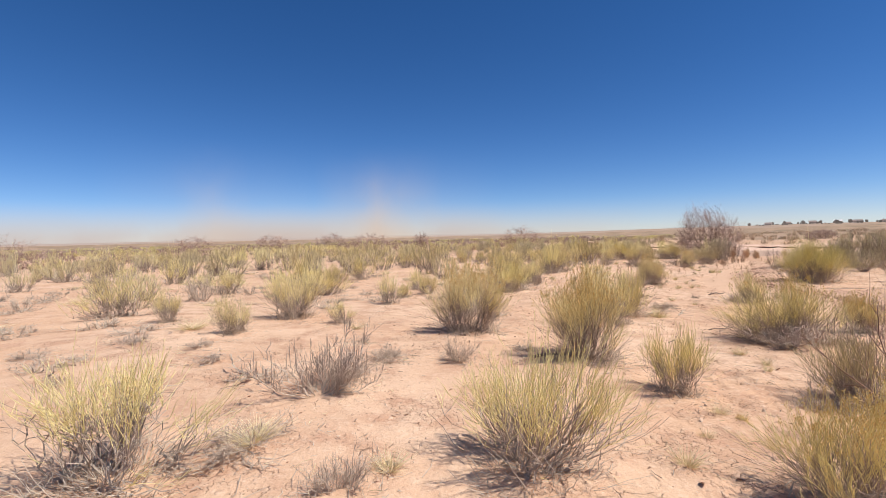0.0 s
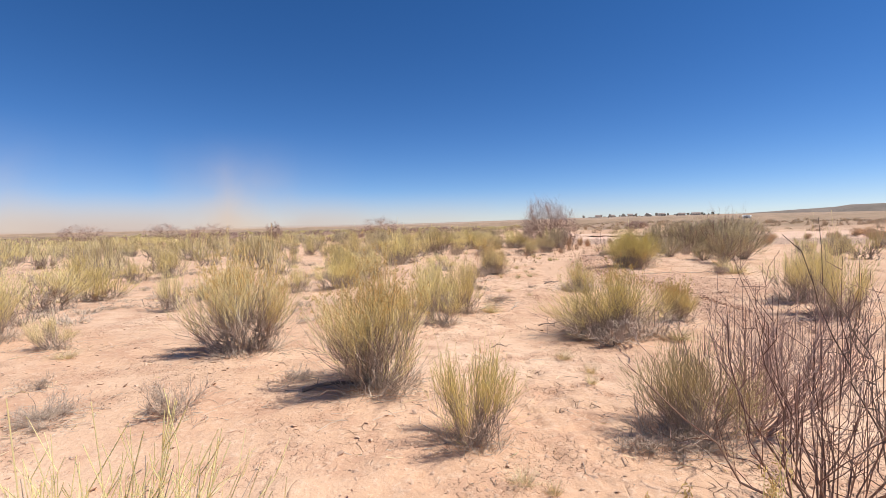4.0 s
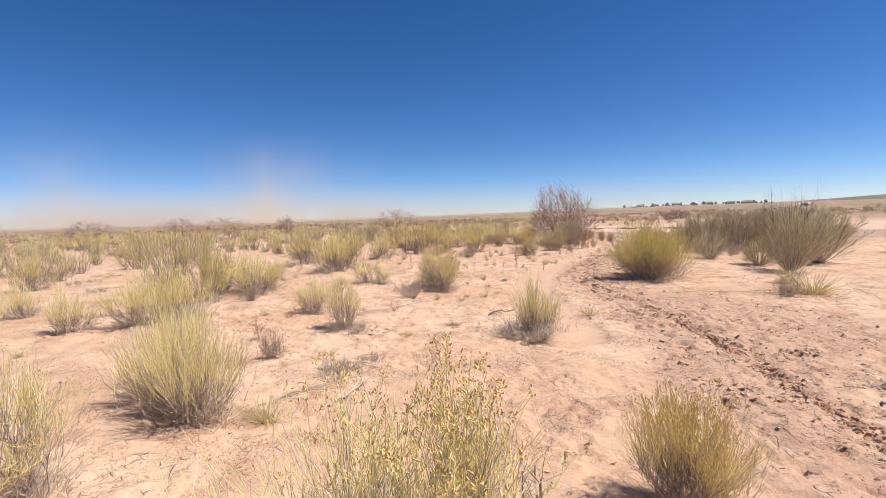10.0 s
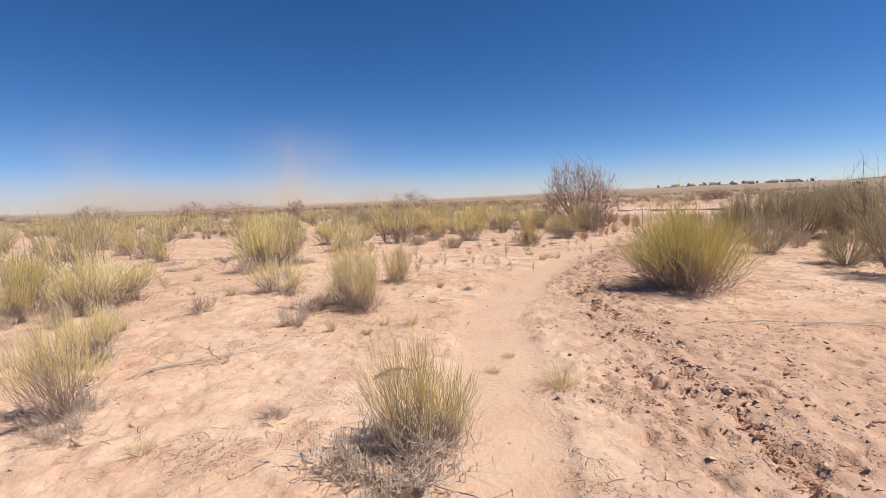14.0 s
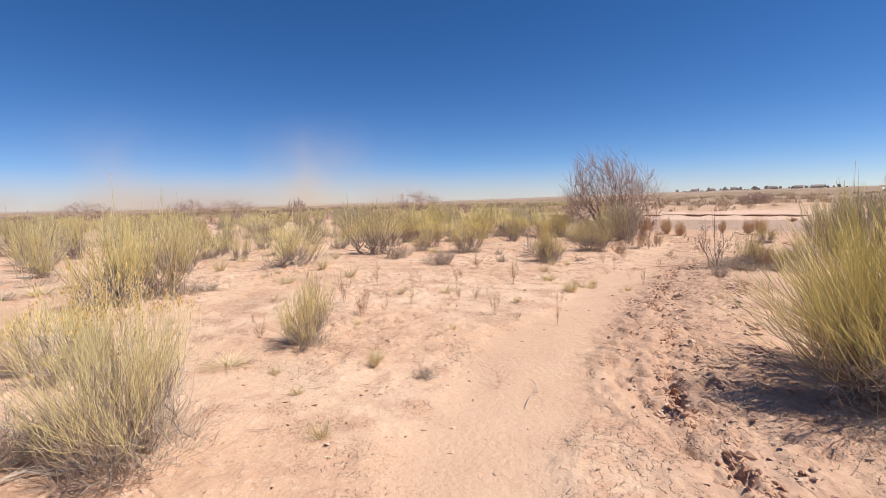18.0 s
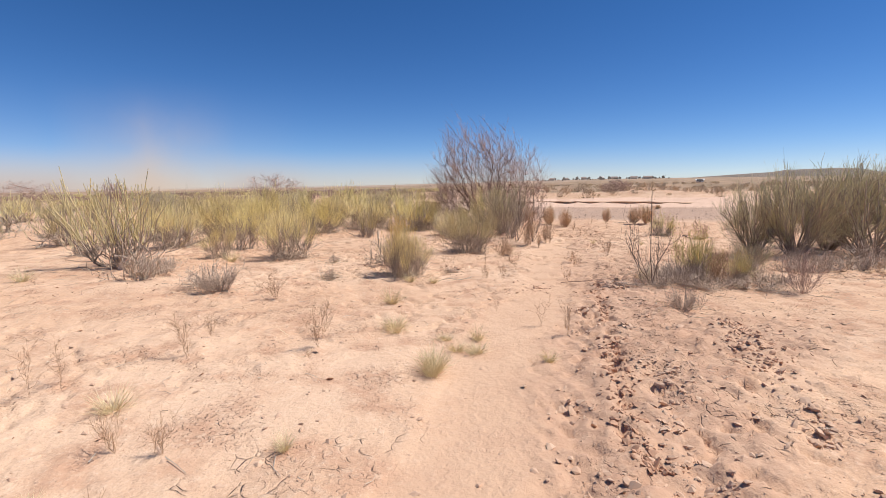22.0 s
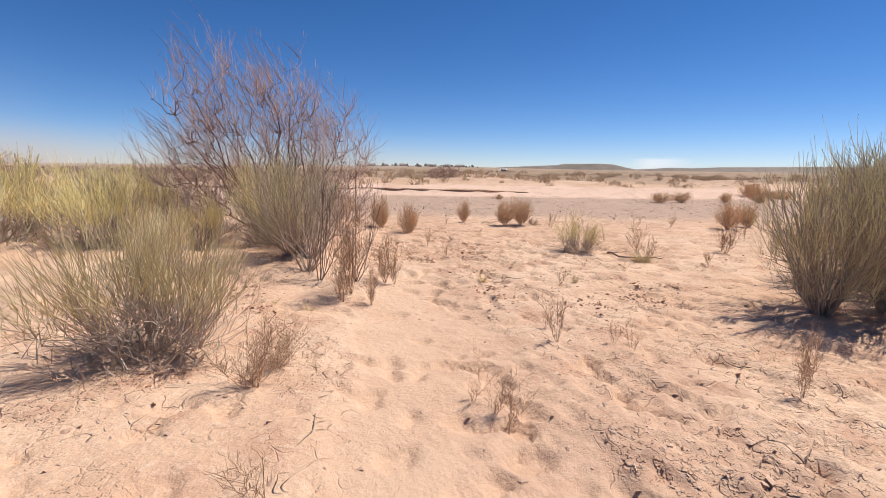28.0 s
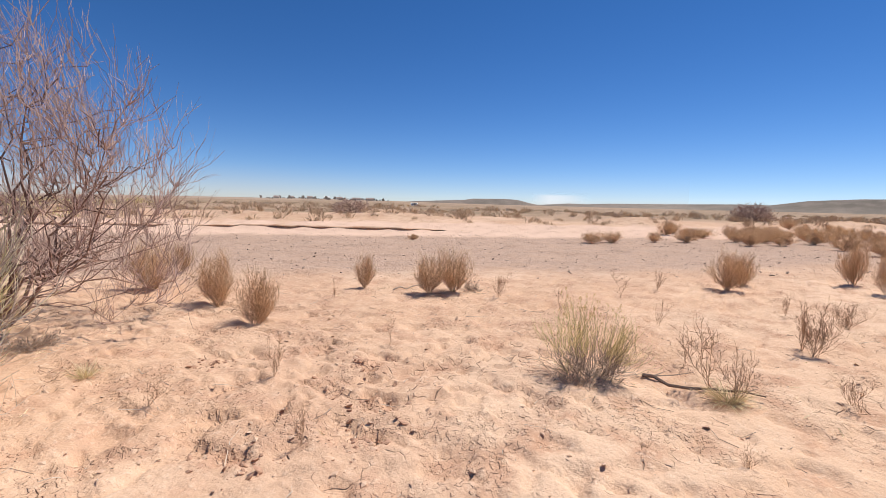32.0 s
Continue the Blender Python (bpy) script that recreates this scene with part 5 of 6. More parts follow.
def far_scrub(name, label, count, place, mat, low, high, blades_each=44):
    """A far belt of scrub as one sheet of many small bushes, each a few lobes of short upright shoots."""
    rng = np.random.default_rng(len(name) + count)
    at = np.array([place(rng) for _ in range(count)])
    w = rng.uniform(low, high, count)
    ground = height(at[:, 0], at[:, 1])
    lobe = rng.normal(0, 0.22, (count, 4, 2))
    pick = rng.integers(0, 4, (count, blades_each))
    off = np.take_along_axis(lobe, pick[..., None], 1) + rng.normal(0, 0.11, (count, blades_each, 2))
    crest = np.clip(0.46 - 0.8 * (off ** 2).sum(-1), 0.12, 1) * rng.uniform(0.8, 1.1, (count, 1))
    tip = crest * rng.uniform(0.15, 1.0, crest.shape)
    long = np.minimum(rng.uniform(0.1, 0.24, crest.shape), tip + 0.05)
    start = np.concatenate([at[:, None] + off * w[:, None, None], (ground[:, None] + (tip - long) * w[:, None])[..., None]], -1)
    n = count * blades_each
    lean = unit(np.concatenate([off * 1.6 + rng.normal(0, 0.5, off.shape), np.ones((count, blades_each, 1))], -1))
    end = start + lean * (long * w[:, None])[..., None]
    paths = np.stack([start, end], 2).reshape(n, 2, 3)
    k = np.repeat(w, blades_each)[:, None]
    ob = new(name, mesh_of(name, [tubes(paths, k * taper(n, 2, 0.014, 0.008, rng))], mat))
    return tagged(ob, label, "scrub", kind="stuff")


def ring(lo, hi, a, b):
    def place(rng):
        r, az = math.sqrt(rng.uniform(lo * lo, hi * hi)), radians(rng.uniform(a, b))
        return 8 + r * math.sin(az), 12 + r * math.cos(az)
    return place


far_scrub("far_scrub", "pale yellow-green scrub thinning towards the horizon", 1000, ring(46, 150, -75, 24), SHOOT_FAR, 1.0, 2.2, 72)
far_scrub("far_brown_scrub", "brownish leafless scrub along the horizon", 800, ring(48, 130, -75, 20), WAND, 1.1, 2.3, 72)


def beyond_wash(rng):
    while True:
        x, y = rng.uniform(20, 150), rng.uniform(-30, 150)
        u = 0.62 * x + 0.78 * y
        if 59.8 < u < 59.8 + 90 * rng.uniform() ** 1.6 and 0.62 * y - 0.78 * x < 60:
            return x, y


far_scrub("far_bank_scrub", "dull brown-green scrub on dunes beyond the wash", 1100, beyond_wash, DUN, 0.5, 1.8, 72)
for x, y, w, h in ((39, 33.5, 1.2, 0.7), (40.2, 33.0, 1.2, 0.7), (42.6, 31.6, 0.9, 0.7), (44.0, 30.4, 1.3, 0.9), (47, 28.5, 1.2, 0.9), (48, 27.4, 1.4, 1.0), (46, 26.6, 1.3, 0.9),
                   (49, 25.2, 1.6, 1.1), (45, 24.3, 1.4, 1.0), (42, 23.4, 1.5, 1.0), (47, 22.2, 1.8, 1.2), (40, 22.2, 1.4, 1.0), (43, 21, 1.8, 1.2), (33.5, 39.5, 0.5, 0.35), (44.5, 27.8, 1.4, 1.0)):
    put("TW", x, y, w, 0.75 * h)
belt = np.random.default_rng(29)
for n in range(26):
    t = belt.uniform()
    put("TW", 49 + 11 * t + belt.normal(0, 1.2), 31.5 - 9.5 * t + belt.normal(0, 1.2), belt.uniform(0.9, 2.0), belt.uniform(0.5, 0.85))
tamarisk(85.5, 29.5, 4.6, 2.2, 121, 22, "dark bushy tree beyond the wash", (0, 0), 1.0, 4.0)
tamarisk(42.4, 53.1, 3.0, 1.2, 122, 14, "brown leafless thicket on the far bank", (0, 0), 0.6, 3.0)

# ---- ground clutter ----
def ico(rng):
    bm = bmesh.new()
    bmesh.ops.create_icosphere(bm, subdivisions=1, radius=1)
    v = np.array([p.co for p in bm.verts])
    f = np.array([[p.index for p in q.verts] for q in bm.faces])
    bm.free()
    return v, f


BALL, BALL_FACES = ico(None)
OCTA = np.array([[1, 0, 0], [-1, 0, 0], [0, 1, 0], [0, -1, 0], [0, 0, 1], [0, 0, -1]], float)
OCTA_FACES = np.array([[0, 2, 4], [2, 1, 4], [1, 3, 4], [3, 0, 4], [2, 0, 5], [1, 2, 5], [3, 1, 5], [0, 3, 5]])


def clods(name, label, count, place, lo, hi, flat, mat):
    rng = np.random.default_rng(count)
    at = np.array([place(rng) for _ in range(count)])
    z = height(at[:, 0], at[:, 1]) + relief(at[:, 0], at[:, 1])
    s = lo + (hi - lo) * rng.uniform(0, 1, count) ** 5
    ball, faces = (BALL, BALL_FACES) if count < 8000 else (OCTA, OCTA_FACES)
    v = (ball[None] + rng.normal(0, 0.16, (count, len(ball), 3))) * rng.uniform(0.7, 1.2, (count, len(ball), 1)) * np.stack([s * rng.uniform(0.8, 1.6, count), s * rng.uniform(0.7, 1.1, count), s * flat], -1)[:, None]
    v[..., 2] += rng.normal(0, 0.35, (count, 1)) * v[..., 0] + rng.normal(0, 0.3, (count, 1)) * v[..., 1]
    a = rng.uniform(0, 6.28, count)[:, None]
    v = np.stack([v[..., 0] * np.cos(a) - v[..., 1] * np.sin(a) + at[:, 0:1], v[..., 0] * np.sin(a) + v[..., 1] * np.cos(a) + at[:, 1:2], v[..., 2] + (z + 0.2 * s * flat)[:, None]], -1)
    f = faces[None] + len(ball) * np.arange(count)[:, None, None]
    return tagged(new(name, mesh_of(name, [(v.reshape(-1, 3), f.reshape(-1, 3))], mat)), label, "soil", kind="stuff")


def heaps():
    """Places along the ruts round which clods lie."""
    rng, out = np.random.default_rng(61), []
    for _ in range(130):
        k = rng.integers(0, 9)
        (ax, ay), (bx, by) = TRACK[k], TRACK[k + 1]
        t, side = rng.uniform(), rng.choice([-0.4, 0.15, 0.15, 0.9]) + rng.normal(0, 0.07)
        n = math.hypot(bx - ax, by - ay)
        out.append((ax + (bx - ax) * t + side * (by - ay) / n, ay + (by - ay) * t - side * (bx - ax) / n, rng.uniform(0.03, 0.14)))
    return out


HEAPS = heaps()


def on_track(rng):
    x, y, r = HEAPS[rng.integers(0, len(HEAPS))]
    return x + rng.normal(0, r), y + rng.normal(0, r)


def in_rut(rng):
    """Along the cleft of the track, in broken runs."""
    while True:
        k = rng.integers(0, len(CLEFT) - 2)
        (ax, ay), (bx, by) = CLEFT[k], CLEFT[k + 1]
        t, n = rng.uniform(), math.hypot(bx - ax, by - ay)
        x, y = ax + (bx - ax) * t, ay + (by - ay) * t
        side = rng.normal(-0.04 * float(smooth_noise(x, y, 0.8, 31)), 0.05)
        if rng.uniform() < n and smooth_noise(x, y, 0.45, 32) > -0.3:
            return x + side * (by - ay) / n, y - side * (bx - ax) / n


def on_flat(rng):
    """Crumbs lie in patches, few on the smooth strip."""
    while True:
        x, y = rng.uniform(-1, 24), rng.uniform(3, 31)
        if abs(x - 0.62 * y) < 9 and rng.uniform() < CRUMBLY[min(int((x + 1) * 4), 99), min(int((y - 3) * 4), 111)]:
            return x, y


cell_x, cell_y = np.meshgrid(np.arange(100) / 4 - 1, np.arange(112) / 4 + 3, indexing="ij")
strip_sand, track_mud = zones(cell_x, cell_y)[:2]
CRUMBLY = np.clip(0.22 + 0.5 * ease(smooth_noise(cell_x, cell_y, 1.4, 51), -0.1, 0.6) + 0.8 * track_mud, 0, 1) * (1 - 0.85 * strip_sand)


def on_churn(rng):
    return rng.normal(11.4, 1.1), rng.normal(12.2, 2.2)


def on_wash(rng):
    while True:
        x, y = rng.uniform(18, 60), rng.uniform(22, 60)
        u = 0.62 * x + 0.78 * y
        if 40 < u < 56.5 and 0.62 * y - 0.78 * x < 16:
            return x, y


clods("mud_clods", "crumbled dry mud clods along the trodden track", 7000, on_track, 0.004, 0.032, 0.55, CLOD)
LUMPS = [(20.0, 25.9), (20.5, 26.3), (18.8, 27.0), (19.6, 28.0), (16.9, 29.0), (16.6, 28.7), (16.7, 28.2), (19.0, 27.3), (19.4, 26.2), (20.8, 26.0), (15.1, 23.7), (14.6, 25.7), (15.6, 27.2), (15.5, 23.1), (20.1, 26.1),
         (20.1, 30.5), (20.8, 29.5), (19.4, 28.9), (20.3, 28.9), (20.0, 28.6), (15.4, 20.8), (15.2, 20.5), (14.9, 20.3), (15.6, 21.1), (15.0, 20.6), (6.9, 11.6), (10.6, 11.6), (10.4, 12.6), (11.4, 11.3)]


def on_lumps(rng):
    x, y = LUMPS[rng.integers(0, len(LUMPS))]
    r = abs(rng.normal(0, 0.16))
    w = rng.uniform(0, 6.28)
    return x + r * math.cos(w), y + r * math.sin(w)


clods("kicked_clods", "little heaps of darker kicked-up soil", 3600, on_lumps, 0.004, 0.024, 0.6, plain("damp_shaded_clod", (0.52, 0.315, 0.21), 0.95, (0.41, 0.24, 0.16), 30.0))
# brown rut clods; the darker soil colour also stands in for shadow in the ruts
clods("rut_clods", "crumbled brown soil in the ruts of the track, darkened for rut shade", 3400, in_rut, 0.006, 0.03, 0.75, bpy.data.materials["damp_shaded_clod"])
clods("churned_clods", "scattered dry mud clods on churned ground", 1600, on_churn, 0.005, 0.026, 0.45, CLOD)
clods("crumbs", "small crumbs of dry soil on the sand", 42000, on_flat, 0.005, 0.026, 0.4, CLOD)
clods("wash_gravel", "grey gravel and pebbles strewn over the wash", 5000, on_wash, 0.01, 0.045, 0.5, plain("gravel_stone", (0.46, 0.34, 0.27), 0.9, (0.28, 0.205, 0.165), 3.0))


def litter(name, label, count, lo, hi, mat):
    rng = np.random.default_rng(count)
    near = np.array([p[:3] for p in PLACED if p[3] in ("R", "RF", "G", "B", "Y", "S", "RB") and p[1] < 34])
    pick = near[rng.integers(0, len(near), count)]
    d, w = pick[:, 2] * rng.uniform(0.5, 1.8, count), rng.uniform(0, 6.28, count)
    x, y = pick[:, 0] + d * np.cos(w), pick[:, 1] + d * np.sin(w)
    wide = rng.uniform(size=count) < 0.45
    x, y = np.where(wide, rng.uniform(-3, 25, count), x), np.where(wide, rng.uniform(2, 33, count), y)
    bare = zones(x, y)[0] < 0.4
    x, y, count = x[bare], y[bare], int(bare.sum())
    s, w, c = lo + (hi - lo) * rng.uniform(size=count) ** 2, rng.uniform(0, 6.28, count), rng.normal(0, 0.5, count)
    t = np.array([-0.5, 0, 0.5])[None]
    px, py = x[:, None] + s[:, None] * t * np.cos(w[:, None] + c[:, None] * t), y[:, None] + s[:, None] * t * np.sin(w[:, None] + c[:, None] * t)
    paths = np.stack([px, py, height(px, py) + relief(px, py) + 0.004 + rng.uniform(0, 0.012, px.shape)], -1)
    return tagged(new(name, mesh_of(name, [tubes(paths, taper(count, 3, 0.003, 0.0012, rng))], mat)), label, "litter", kind="stuff")


litter("twig_litter", "grey dead twigs strewn over the sand", 4200, 0.06, 0.3, DEAD)
litter("dark_litter", "short dark twig bits on the sand", 8000, 0.01, 0.06, DEAD)
litter("straw_litter", "bits of straw strewn over the sand", 1500, 0.04, 0.16, STRAW)


def fallen(name, label, x, y, long, turn, seed, twigs=10, thick=0.012, mat=DEAD):
    """A fallen branch with side twigs, lying on the ground."""
    rng = np.random.default_rng(seed)
    n = 8
    t = np.linspace(0, 1, n)
    px = x + long * t * math.cos(turn) + np.cumsum(rng.normal(0, 0.02, n))
    py = y + long * t * math.sin(turn) + np.cumsum(rng.normal(0, 0.02, n))
    m = np.array([[(a, b, level(a, b) + thick * 0.8 + 0.03 * abs(math.sin(5 * s))) for a, b, s in zip(px, py, t)]])
    k = rng.integers(1, n - 1, twigs)
    side = []
    for i in k:
        w, s = turn + rng.normal(0, 0.7), long * rng.uniform(0.1, 0.4)
        side.append([(m[0, i, 0] + s * q * math.cos(w), m[0, i, 1] + s * q * math.sin(w), m[0, i, 2] + 0.25 * s * q * rng.uniform(-0.1, 0.8)) for q in (0, 0.5, 1)])
    root = tagged(new(name), label, "branch", "fallen branches")
    part("limb", mesh_of("limb", [tubes(m, taper(1, n, thick, thick * 0.35), 5)], mat), root, "", "stuff")
    part("twig_mass", mesh_of("twig_mass", [tubes(np.array(side), taper(twigs, 3, thick * 0.35, thick * 0.12, rng))], mat), root, "", "stuff")


fallen("fallen_branch", "grey bundle of thin fallen branches on the sand", 5.85, 14.0, 1.35, 0.58, 1, 40, 0.008)
fallen("fallen_branch", "weathered dark stick lying by the shrub", 8.2, 13.65, 0.5, 0.25, 2, 10, 0.02, DARKWOOD)
fallen("fallen_branch", "grey weathered dead branch on the sand", 4.95, 10.3, 1.1, 0.6, 3, 22, 0.012, BARK)
fallen("fallen_branch", "bleached dead log with broken side twigs", 5.72, 10.3, 0.6, 0.95, 4, 14, 0.014, DEAD)
fallen("fallen_branch", "dark curved branch with twigs on sand", 22.2, 27.55, 0.85, -1.45, 5, 9, 0.017, DARKWOOD)
fallen("fallen_branch", "dark gnarled dead wood beneath the rabbitbrush", 1.9, 6.0, 0.7, 0.2, 20, 18, 0.018, DARKWOOD)
fallen("fallen_branch", "short dark twig on the sand", 4.1, 7.3, 0.3, 0.2, 21, 6, 0.007, DARKWOOD)
fallen("fallen_branch", "short dark forked stick on the sand", 5.5, 8.7, 0.5, -0.2, 22, 7, 0.01, DARKWOOD)
fallen("fallen_branch", "short crooked dark stick beside the bare shrub", 15.95, 22.95, 0.35, 1.0, 23, 5, 0.012, DARKWOOD)
fallen("fallen_branch", "long thin branch lying beside the track", 12.3, 14.6, 2.2, -0.35, 6, 10, 0.009)
fallen("fallen_branch", "pale dead stick lying beside the track", 11.7, 14.6, 1.1, 0.05, 7, 6, 0.007, STRAW)
fallen("fallen_branch", "dark root-like branch trailing over the sand", 15.9, 23.6, 1.2, -0.9, 8, 30, 0.006, BARK)
fallen("fallen_branch", "thin curved branch trailing over the sand", 15.6, 23.9, 1.0, -0.5, 9, 18, 0.005, REDBARK)
fallen("fallen_branch", "thin dead stick with pale end on the sand", 18.2, 27.6, 0.5, 0.4, 10, 4, 0.006, DEAD)
fallen("fallen_branch", "thin forked twig lying on the sand", 19.4, 27.6, 0.4, -0.9, 11, 4, 0.006, BARK)
fallen("fallen_branch", "thin trailing twig across the sandy strip", 10.55, 17.0, 0.5, 1.2, 12, 2, 0.004, BARK)
fallen("fallen_branch", "dark stick beside the tumbleweed", 23.5, 31.6, 0.7, -0.2, 13, 4, 0.014, BARK)
fallen("fallen_branch", "grey heap of dead branches", 7.3, 16.3, 0.8, 0.3, 14, 22, 0.012)
fallen("fallen_branch", "grey bleached branch heap by the path", 13.9, 24.7, 0.6, -0.4, 15, 26, 0.006)
fallen("fallen_branch", "thin dark twig on bank", 17.2, 20.6, 1.3, -1.0, 16, 5, 0.006, BARK)

# ---- distance ----
def ridge(name, label, rows, far, deep, mat):
    """A long hill: rows of bearing and crest height, at that distance."""
    az = np.arange(rows[0][0], rows[-1][0] + 0.01, 0.2)
    top = np.interp(az, [a for a, _ in rows], [h for _, h in rows])
    k = np.arange(len(az))
    verts, faces, steps = [], [], 7
    for j in range(steps):
        t = j / (steps - 1)
        up = ease(t, 0, 1) if t < 1 else 1
        r = far + deep * t + 3 * np.sin(az * 3.1 + j) * (0 < j < steps - 1)
        z = -2 + (top + 2) * up + (0 if j in (0, steps - 1) else 1) * 0.15 * np.sin(az * 5.3 + 2 * j)
        verts.append(np.stack([15 + r * np.sin(np.radians(az)), 24 + r * np.cos(np.radians(az)), z], -1))
    verts.append(np.stack([15 + (far + 2 * deep) * np.sin(np.radians(az)), 24 + (far + 2 * deep) * np.cos(np.radians(az)), np.full(len(az), -4.0)], -1))
    w = len(az)
    for j in range(steps):
        faces += [[j * w + i, j * w + i + 1, (j + 1) * w + i + 1, (j + 1) * w + i] for i in range(w - 1)]
    ob = new(name, mesh_of(name, [(np.concatenate(verts), np.array(faces))], mat))
    return tagged(ob, label, "hill", kind="structure")


ridge("mesa", "low flat-topped scrubby mesa on the horizon", [(44, 2), (50, 8), (53, 11.0), (56.5, 14), (57.5, 17.0), (61.5, 18), (63, 16.5), (64.3, 11), (66, 6)], 850, 120, HILL)
ridge("hills", "hazy grey-brown hills beyond the wash", [(60, 4), (66, 11), (69, 16), (71, 15), (73.5, 18), (80, 20), (84, 22), (87, 23), (89, 22), (92, 33), (96, 38), (101, 38), (108, 36), (125, 28), (150, 6)], 1100, 200, HILL)


def house(x, y, long, wide, high, turn, wall, roof, label):
    """A small far house: walls with a gabled roof, a door and windows."""
    root = tagged(new("house"), label, "house", "houses of the far town")
    root.matrix_basis = pose(x, y, float(height(x, y)) - 0.2, 0, 0, turn)
    a, b, h = long / 2, wide / 2, high
    wv = [(-a, -b, 0), (a, -b, 0), (a, b, 0), (-a, b, 0), (-a, -b, h), (a, -b, h), (a, b, h), (-a, b, h)]
    part("wall", mesh_of("wall", [(wv, [[0, 1, 5, 4], [1, 2, 6, 5], [2, 3, 7, 6], [3, 0, 4, 7]])], wall), root)
    e, g = 0.4, high + 0.28 * wide
    rv = [(-a - e, -b - e, h), (a + e, -b - e, h), (a + e, b + e, h), (-a - e, b + e, h), (-a - e, 0, g), (a + e, 0, g)]
    part("roof", mesh_of("roof", [(rv, [[0, 1, 5, 4], [3, 4, 5, 2]]), (rv, [[0, 4, 3], [1, 2, 5]])], roof), root)
    for x0, w, z0, z1 in ((-0.6 * a, 1.2, 0.9, 2.0), (0.5 * a, 1.2, 0.9, 2.0), (0, 0.9, 0.1, 2.1)):
        fv = [(x0 - w / 2, -b - 0.06, z0), (x0 + w / 2, -b - 0.06, z0), (x0 + w / 2, -b - 0.06, z1), (x0 - w / 2, -b - 0.06, z1),
              (x0 - w / 2, -b + 0.02, z0), (x0 + w / 2, -b + 0.02, z0), (x0 + w / 2, -b + 0.02, z1), (x0 - w / 2, -b + 0.02, z1)]
        part("window" if w > 1 else "door", mesh_of("window", [(fv, [[0, 1, 2, 3], [0, 4, 5, 1], [1, 5, 6, 2], [2, 6, 7, 3], [3, 7, 4, 0]])], FAR_ROOF), root)


def bearing(az, r):
    return 8 + r * math.sin(radians(az)), 12 + r * math.cos(radians(az))


town = np.random.default_rng(77)
for k in range(7):
    x, y = bearing(34 + 1.8 * k + town.uniform(-0.3, 0.3), 560 + town.uniform(-40, 40))
    house(x, y, town.uniform(5, 8), 5, town.uniform(1.6, 2.0), -40 + town.uniform(-10, 10), FAR_WALL, FAR_ROOF if k != 3 else WHITE, "low pale house of the far town among trees")
x, y = bearing(49.5, 330)
house(x, y, 4, 2.5, 1.5, -45, WHITE, WHITE, "long white metal building beyond the wash")


def far_tree(x, y, high, seed):
    rng = np.random.default_rng(seed)
    root = tagged(new("far_tree"), "dark round tree of the far town", "tree", "trees of the far town")
    root.location = (x, y, float(height(x, y)) - 0.2)
    trunk = grow(rng, np.zeros((5, 3)), rng.uniform(0, 6.28, 5), rng.uniform(0, 0.5, 5), np.full(5, 0.7 * high), np.full(5, -0.1), 4, 0.1)
    part("trunk", mesh_of("trunk", [tubes(trunk, taper(5, 4, 0.04 * high, 0.015 * high))], BARK), root)
    n = 170
    pick, p = along(rng, trunk, n, 0.12, 1.0)
    p = p + rng.normal(0, 0.16 * high, (n, 3)) * [1, 1, 0.7]
    v, f = knobs(rng, p, 0.09 * high)
    part("crown", mesh_of("crown", [(v, f)], FAR_TREE), root)


for k in range(56):
    x, y = bearing(32.8 + 0.25 * k + town.uniform(-0.6, 0.6), 555 + town.uniform(-50, 60))
    far_tree(x, y, town.uniform(1.2, 2.4) if k % 5 else town.uniform(2.8, 4.4), 300 + k)


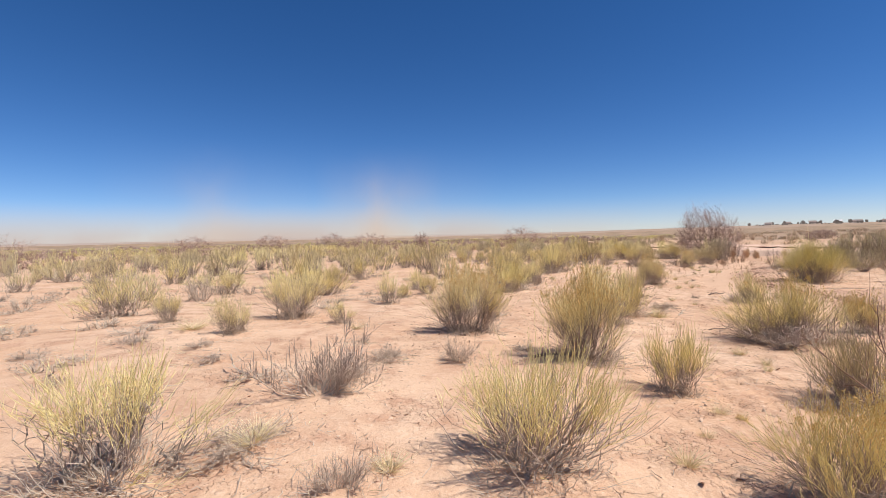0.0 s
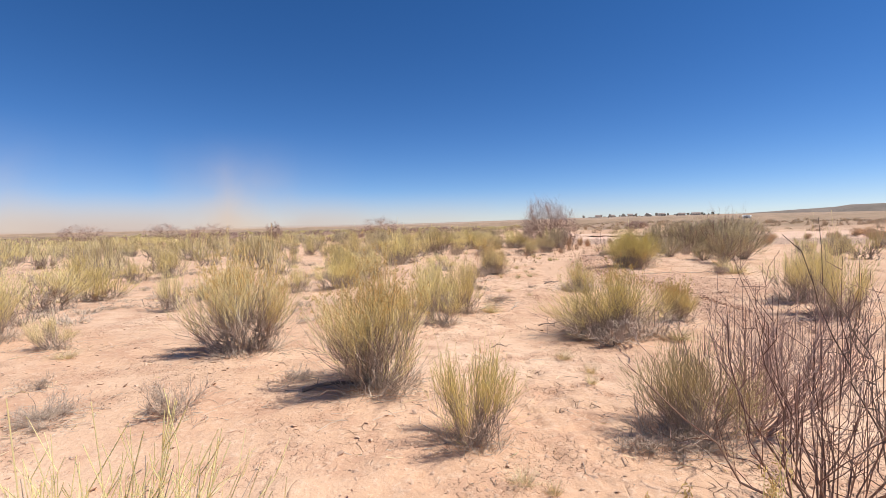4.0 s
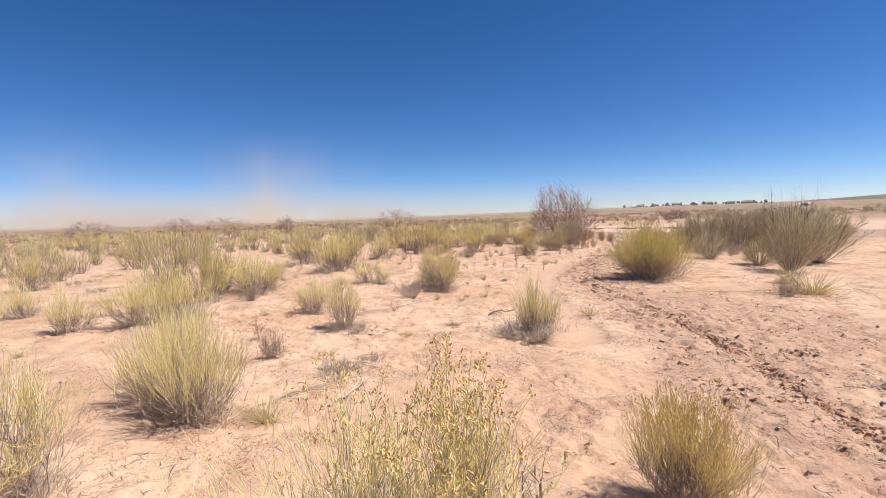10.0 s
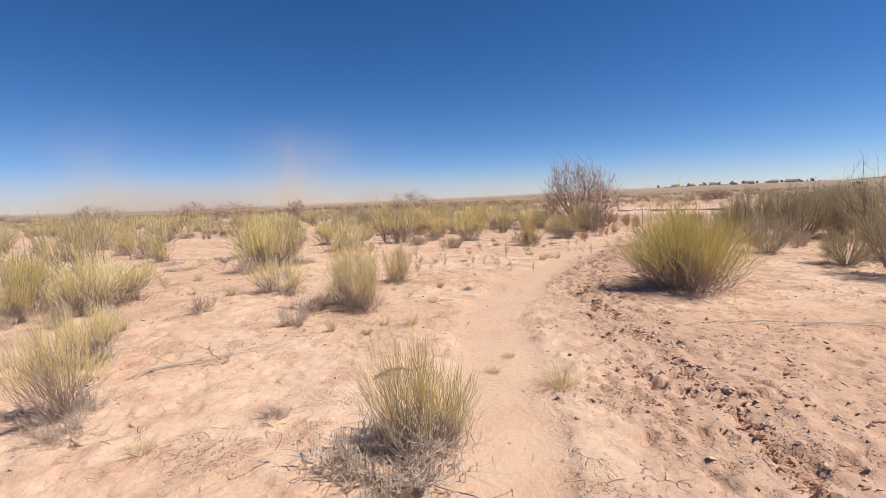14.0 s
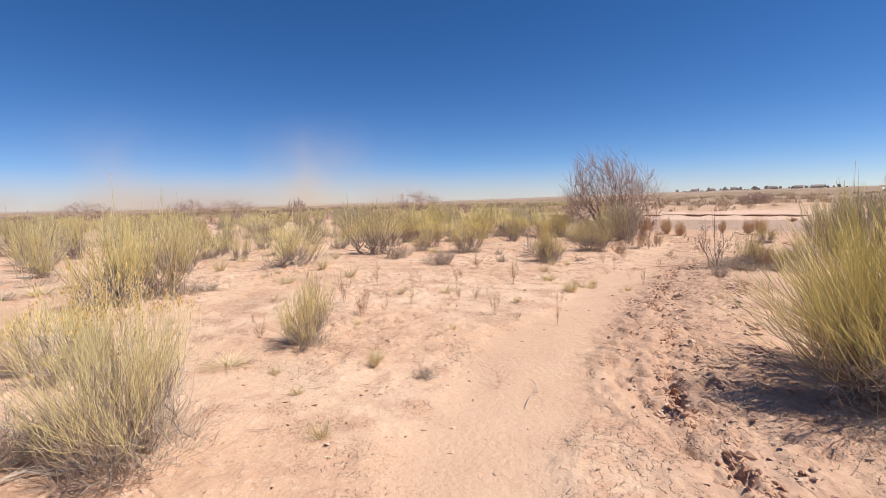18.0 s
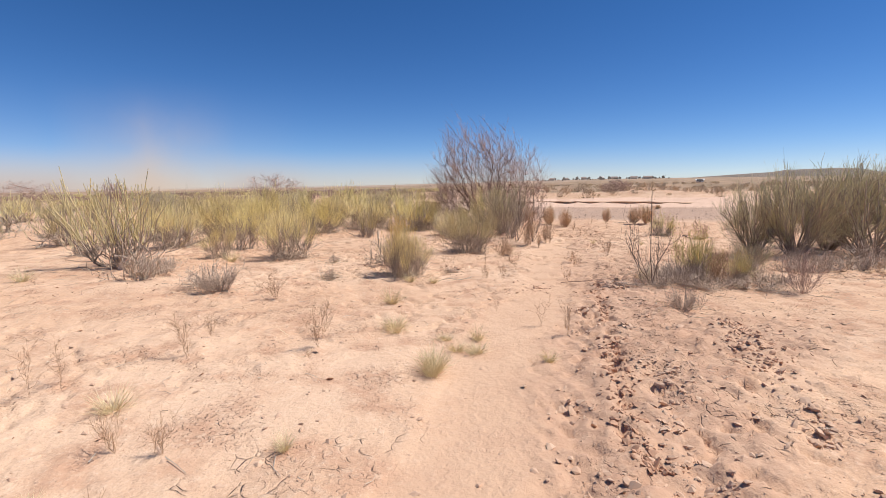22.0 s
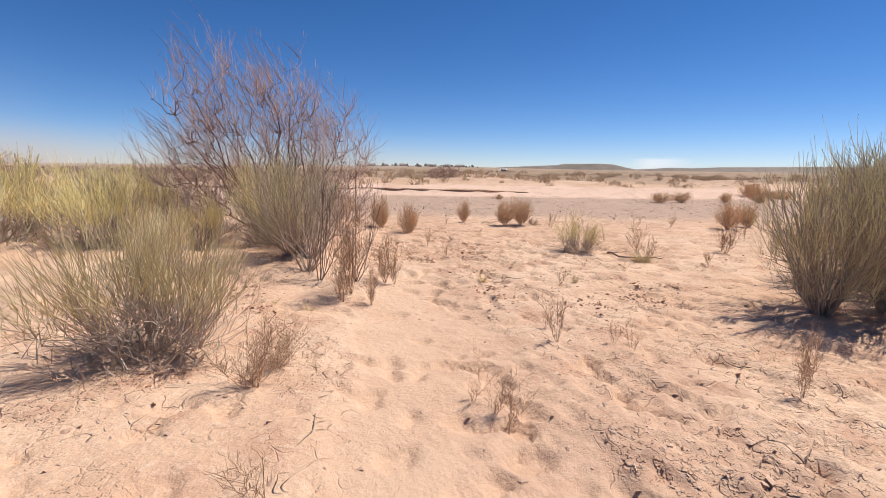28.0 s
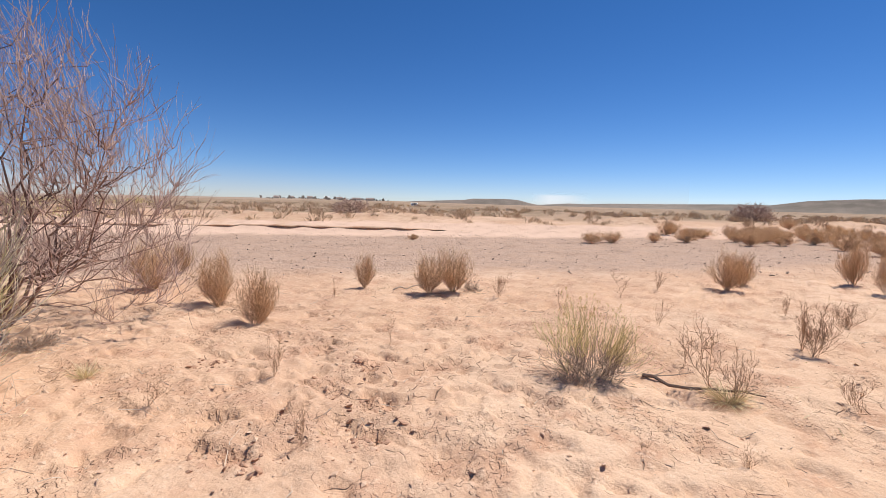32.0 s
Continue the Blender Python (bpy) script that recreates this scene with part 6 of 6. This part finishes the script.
def glowing_veil_material(name, colour, most, low, high, scale, seed):
    m, n, l, b = nodes_of(name, 1.0)
    co = n.new("ShaderNodeTexCoord")
    sep = n.new("ShaderNodeSeparateXYZ")
    l.new(co.outputs["Object"], sep.inputs[0])
    up = ramp_of(n, l, sep.outputs["Z"], high, low)
    t = n.new("ShaderNodeTexNoise")
    t.noise_dimensions = "4D"
    t.inputs["Scale"].default_value, t.inputs["Detail"].default_value, t.inputs["W"].default_value = scale, 5, seed
    l.new(co.outputs["Object"], t.inputs["Vector"])
    a = n.new("ShaderNodeAttribute")
    a.attribute_name = "dense"
    fac = math_of(n, l, "MULTIPLY", math_of(n, l, "MULTIPLY", up, ramp_of(n, l, t.outputs["Fac"], 0.1, 0.65)), math_of(n, l, "MULTIPLY", a.outputs["Fac"], most))
    # emission stands in for sunlight on the dust and cloud; the sheet takes none
    d, tr, m2 = n.new("ShaderNodeEmission"), n.new("ShaderNodeBsdfTransparent"), n.new("ShaderNodeMixShader")
    d.inputs["Color"].default_value = (*colour, 1)
    l.new(fac, m2.inputs[0])
    l.new(tr.outputs[0], m2.inputs[1])
    l.new(d.outputs[0], m2.inputs[2])
    l.new(m2.outputs[0], n["Material Output"].inputs["Surface"])
    return m


def dust(name, label, a0, a1, r, top, mat, rows):
    """A far veil of blown dust along the horizon, denser towards some bearings; its sunlit brightness is put in as
    glow.
    """
    az = np.arange(a0, a1 + 0.01, 0.5)
    dense = np.interp(az, [a for a, _ in rows], [d for _, d in rows])
    zs = np.linspace(-3, top, 12)
    v = np.array([(8 + r * math.sin(radians(a)), 12 + r * math.cos(radians(a)), z) for z in zs for a in az])
    w = len(az)
    f = np.array([[j * w + i, j * w + i + 1, (j + 1) * w + i + 1, (j + 1) * w + i] for j in range(len(zs) - 1) for i in range(w - 1)])
    me = mesh_of(name, [(v, f)], mat)
    me.attributes.new("dense", "FLOAT", "POINT").data.foreach_set("value", np.tile(dense, len(zs)).astype(np.float32))
    ob = tagged(new(name, me), label, "dust", kind="structure")
    ob.visible_shadow = False
    return ob


dust("backdrop_dust", "glowing pale tan dust haze blown along the horizon", -90, 80, 420, 60, glowing_veil_material("glowing_dust_haze", (0.52, 0.42, 0.385), 1.0, -2, 34, 0.010, 1.0), [(-90, 0.8), (-50, 0.9), (-28, 1), (-14, 0.9), (-3, 0.85), (6, 0.6), (16, 0.45), (34, 0.3), (50, 0.12), (80, 0.12)])
dust("backdrop_plume", "glowing tan dust plume rising over the flat", -40, 6, 400, 105, glowing_veil_material("glowing_dust_plume", (0.62, 0.48, 0.385), 0.78, -10, 85, 0.018, 4.0), [(-40, 0), (-33, 0.2), (-29, 0.6), (-25, 0.2), (-18, 0.1), (-13.5, 0.45), (-10.5, 1.0), (-6, 0.55), (-2, 0.15), (6, 0)])
dust("backdrop_wash_dust", "thin glowing dust haze drifting before the far hills", 40, 130, 600, 22, glowing_veil_material("glowing_wash_dust", (0.50, 0.43, 0.375), 0.45, 0, 16, 0.01, 9.0), [(40, 0), (58, 0.1), (66, 0.25), (76, 1), (86, 0.8), (130, 0.5)])
dust("backdrop_cloud", "small white glowing cloud bank over the hills", 64.5, 71, 2600, 90, glowing_veil_material("cloud", (0.85, 0.87, 0.92), 0.6, 66, 82, 0.004, 2.0), [(64.5, 0), (66.5, 1), (69, 0.8), (71, 0)])
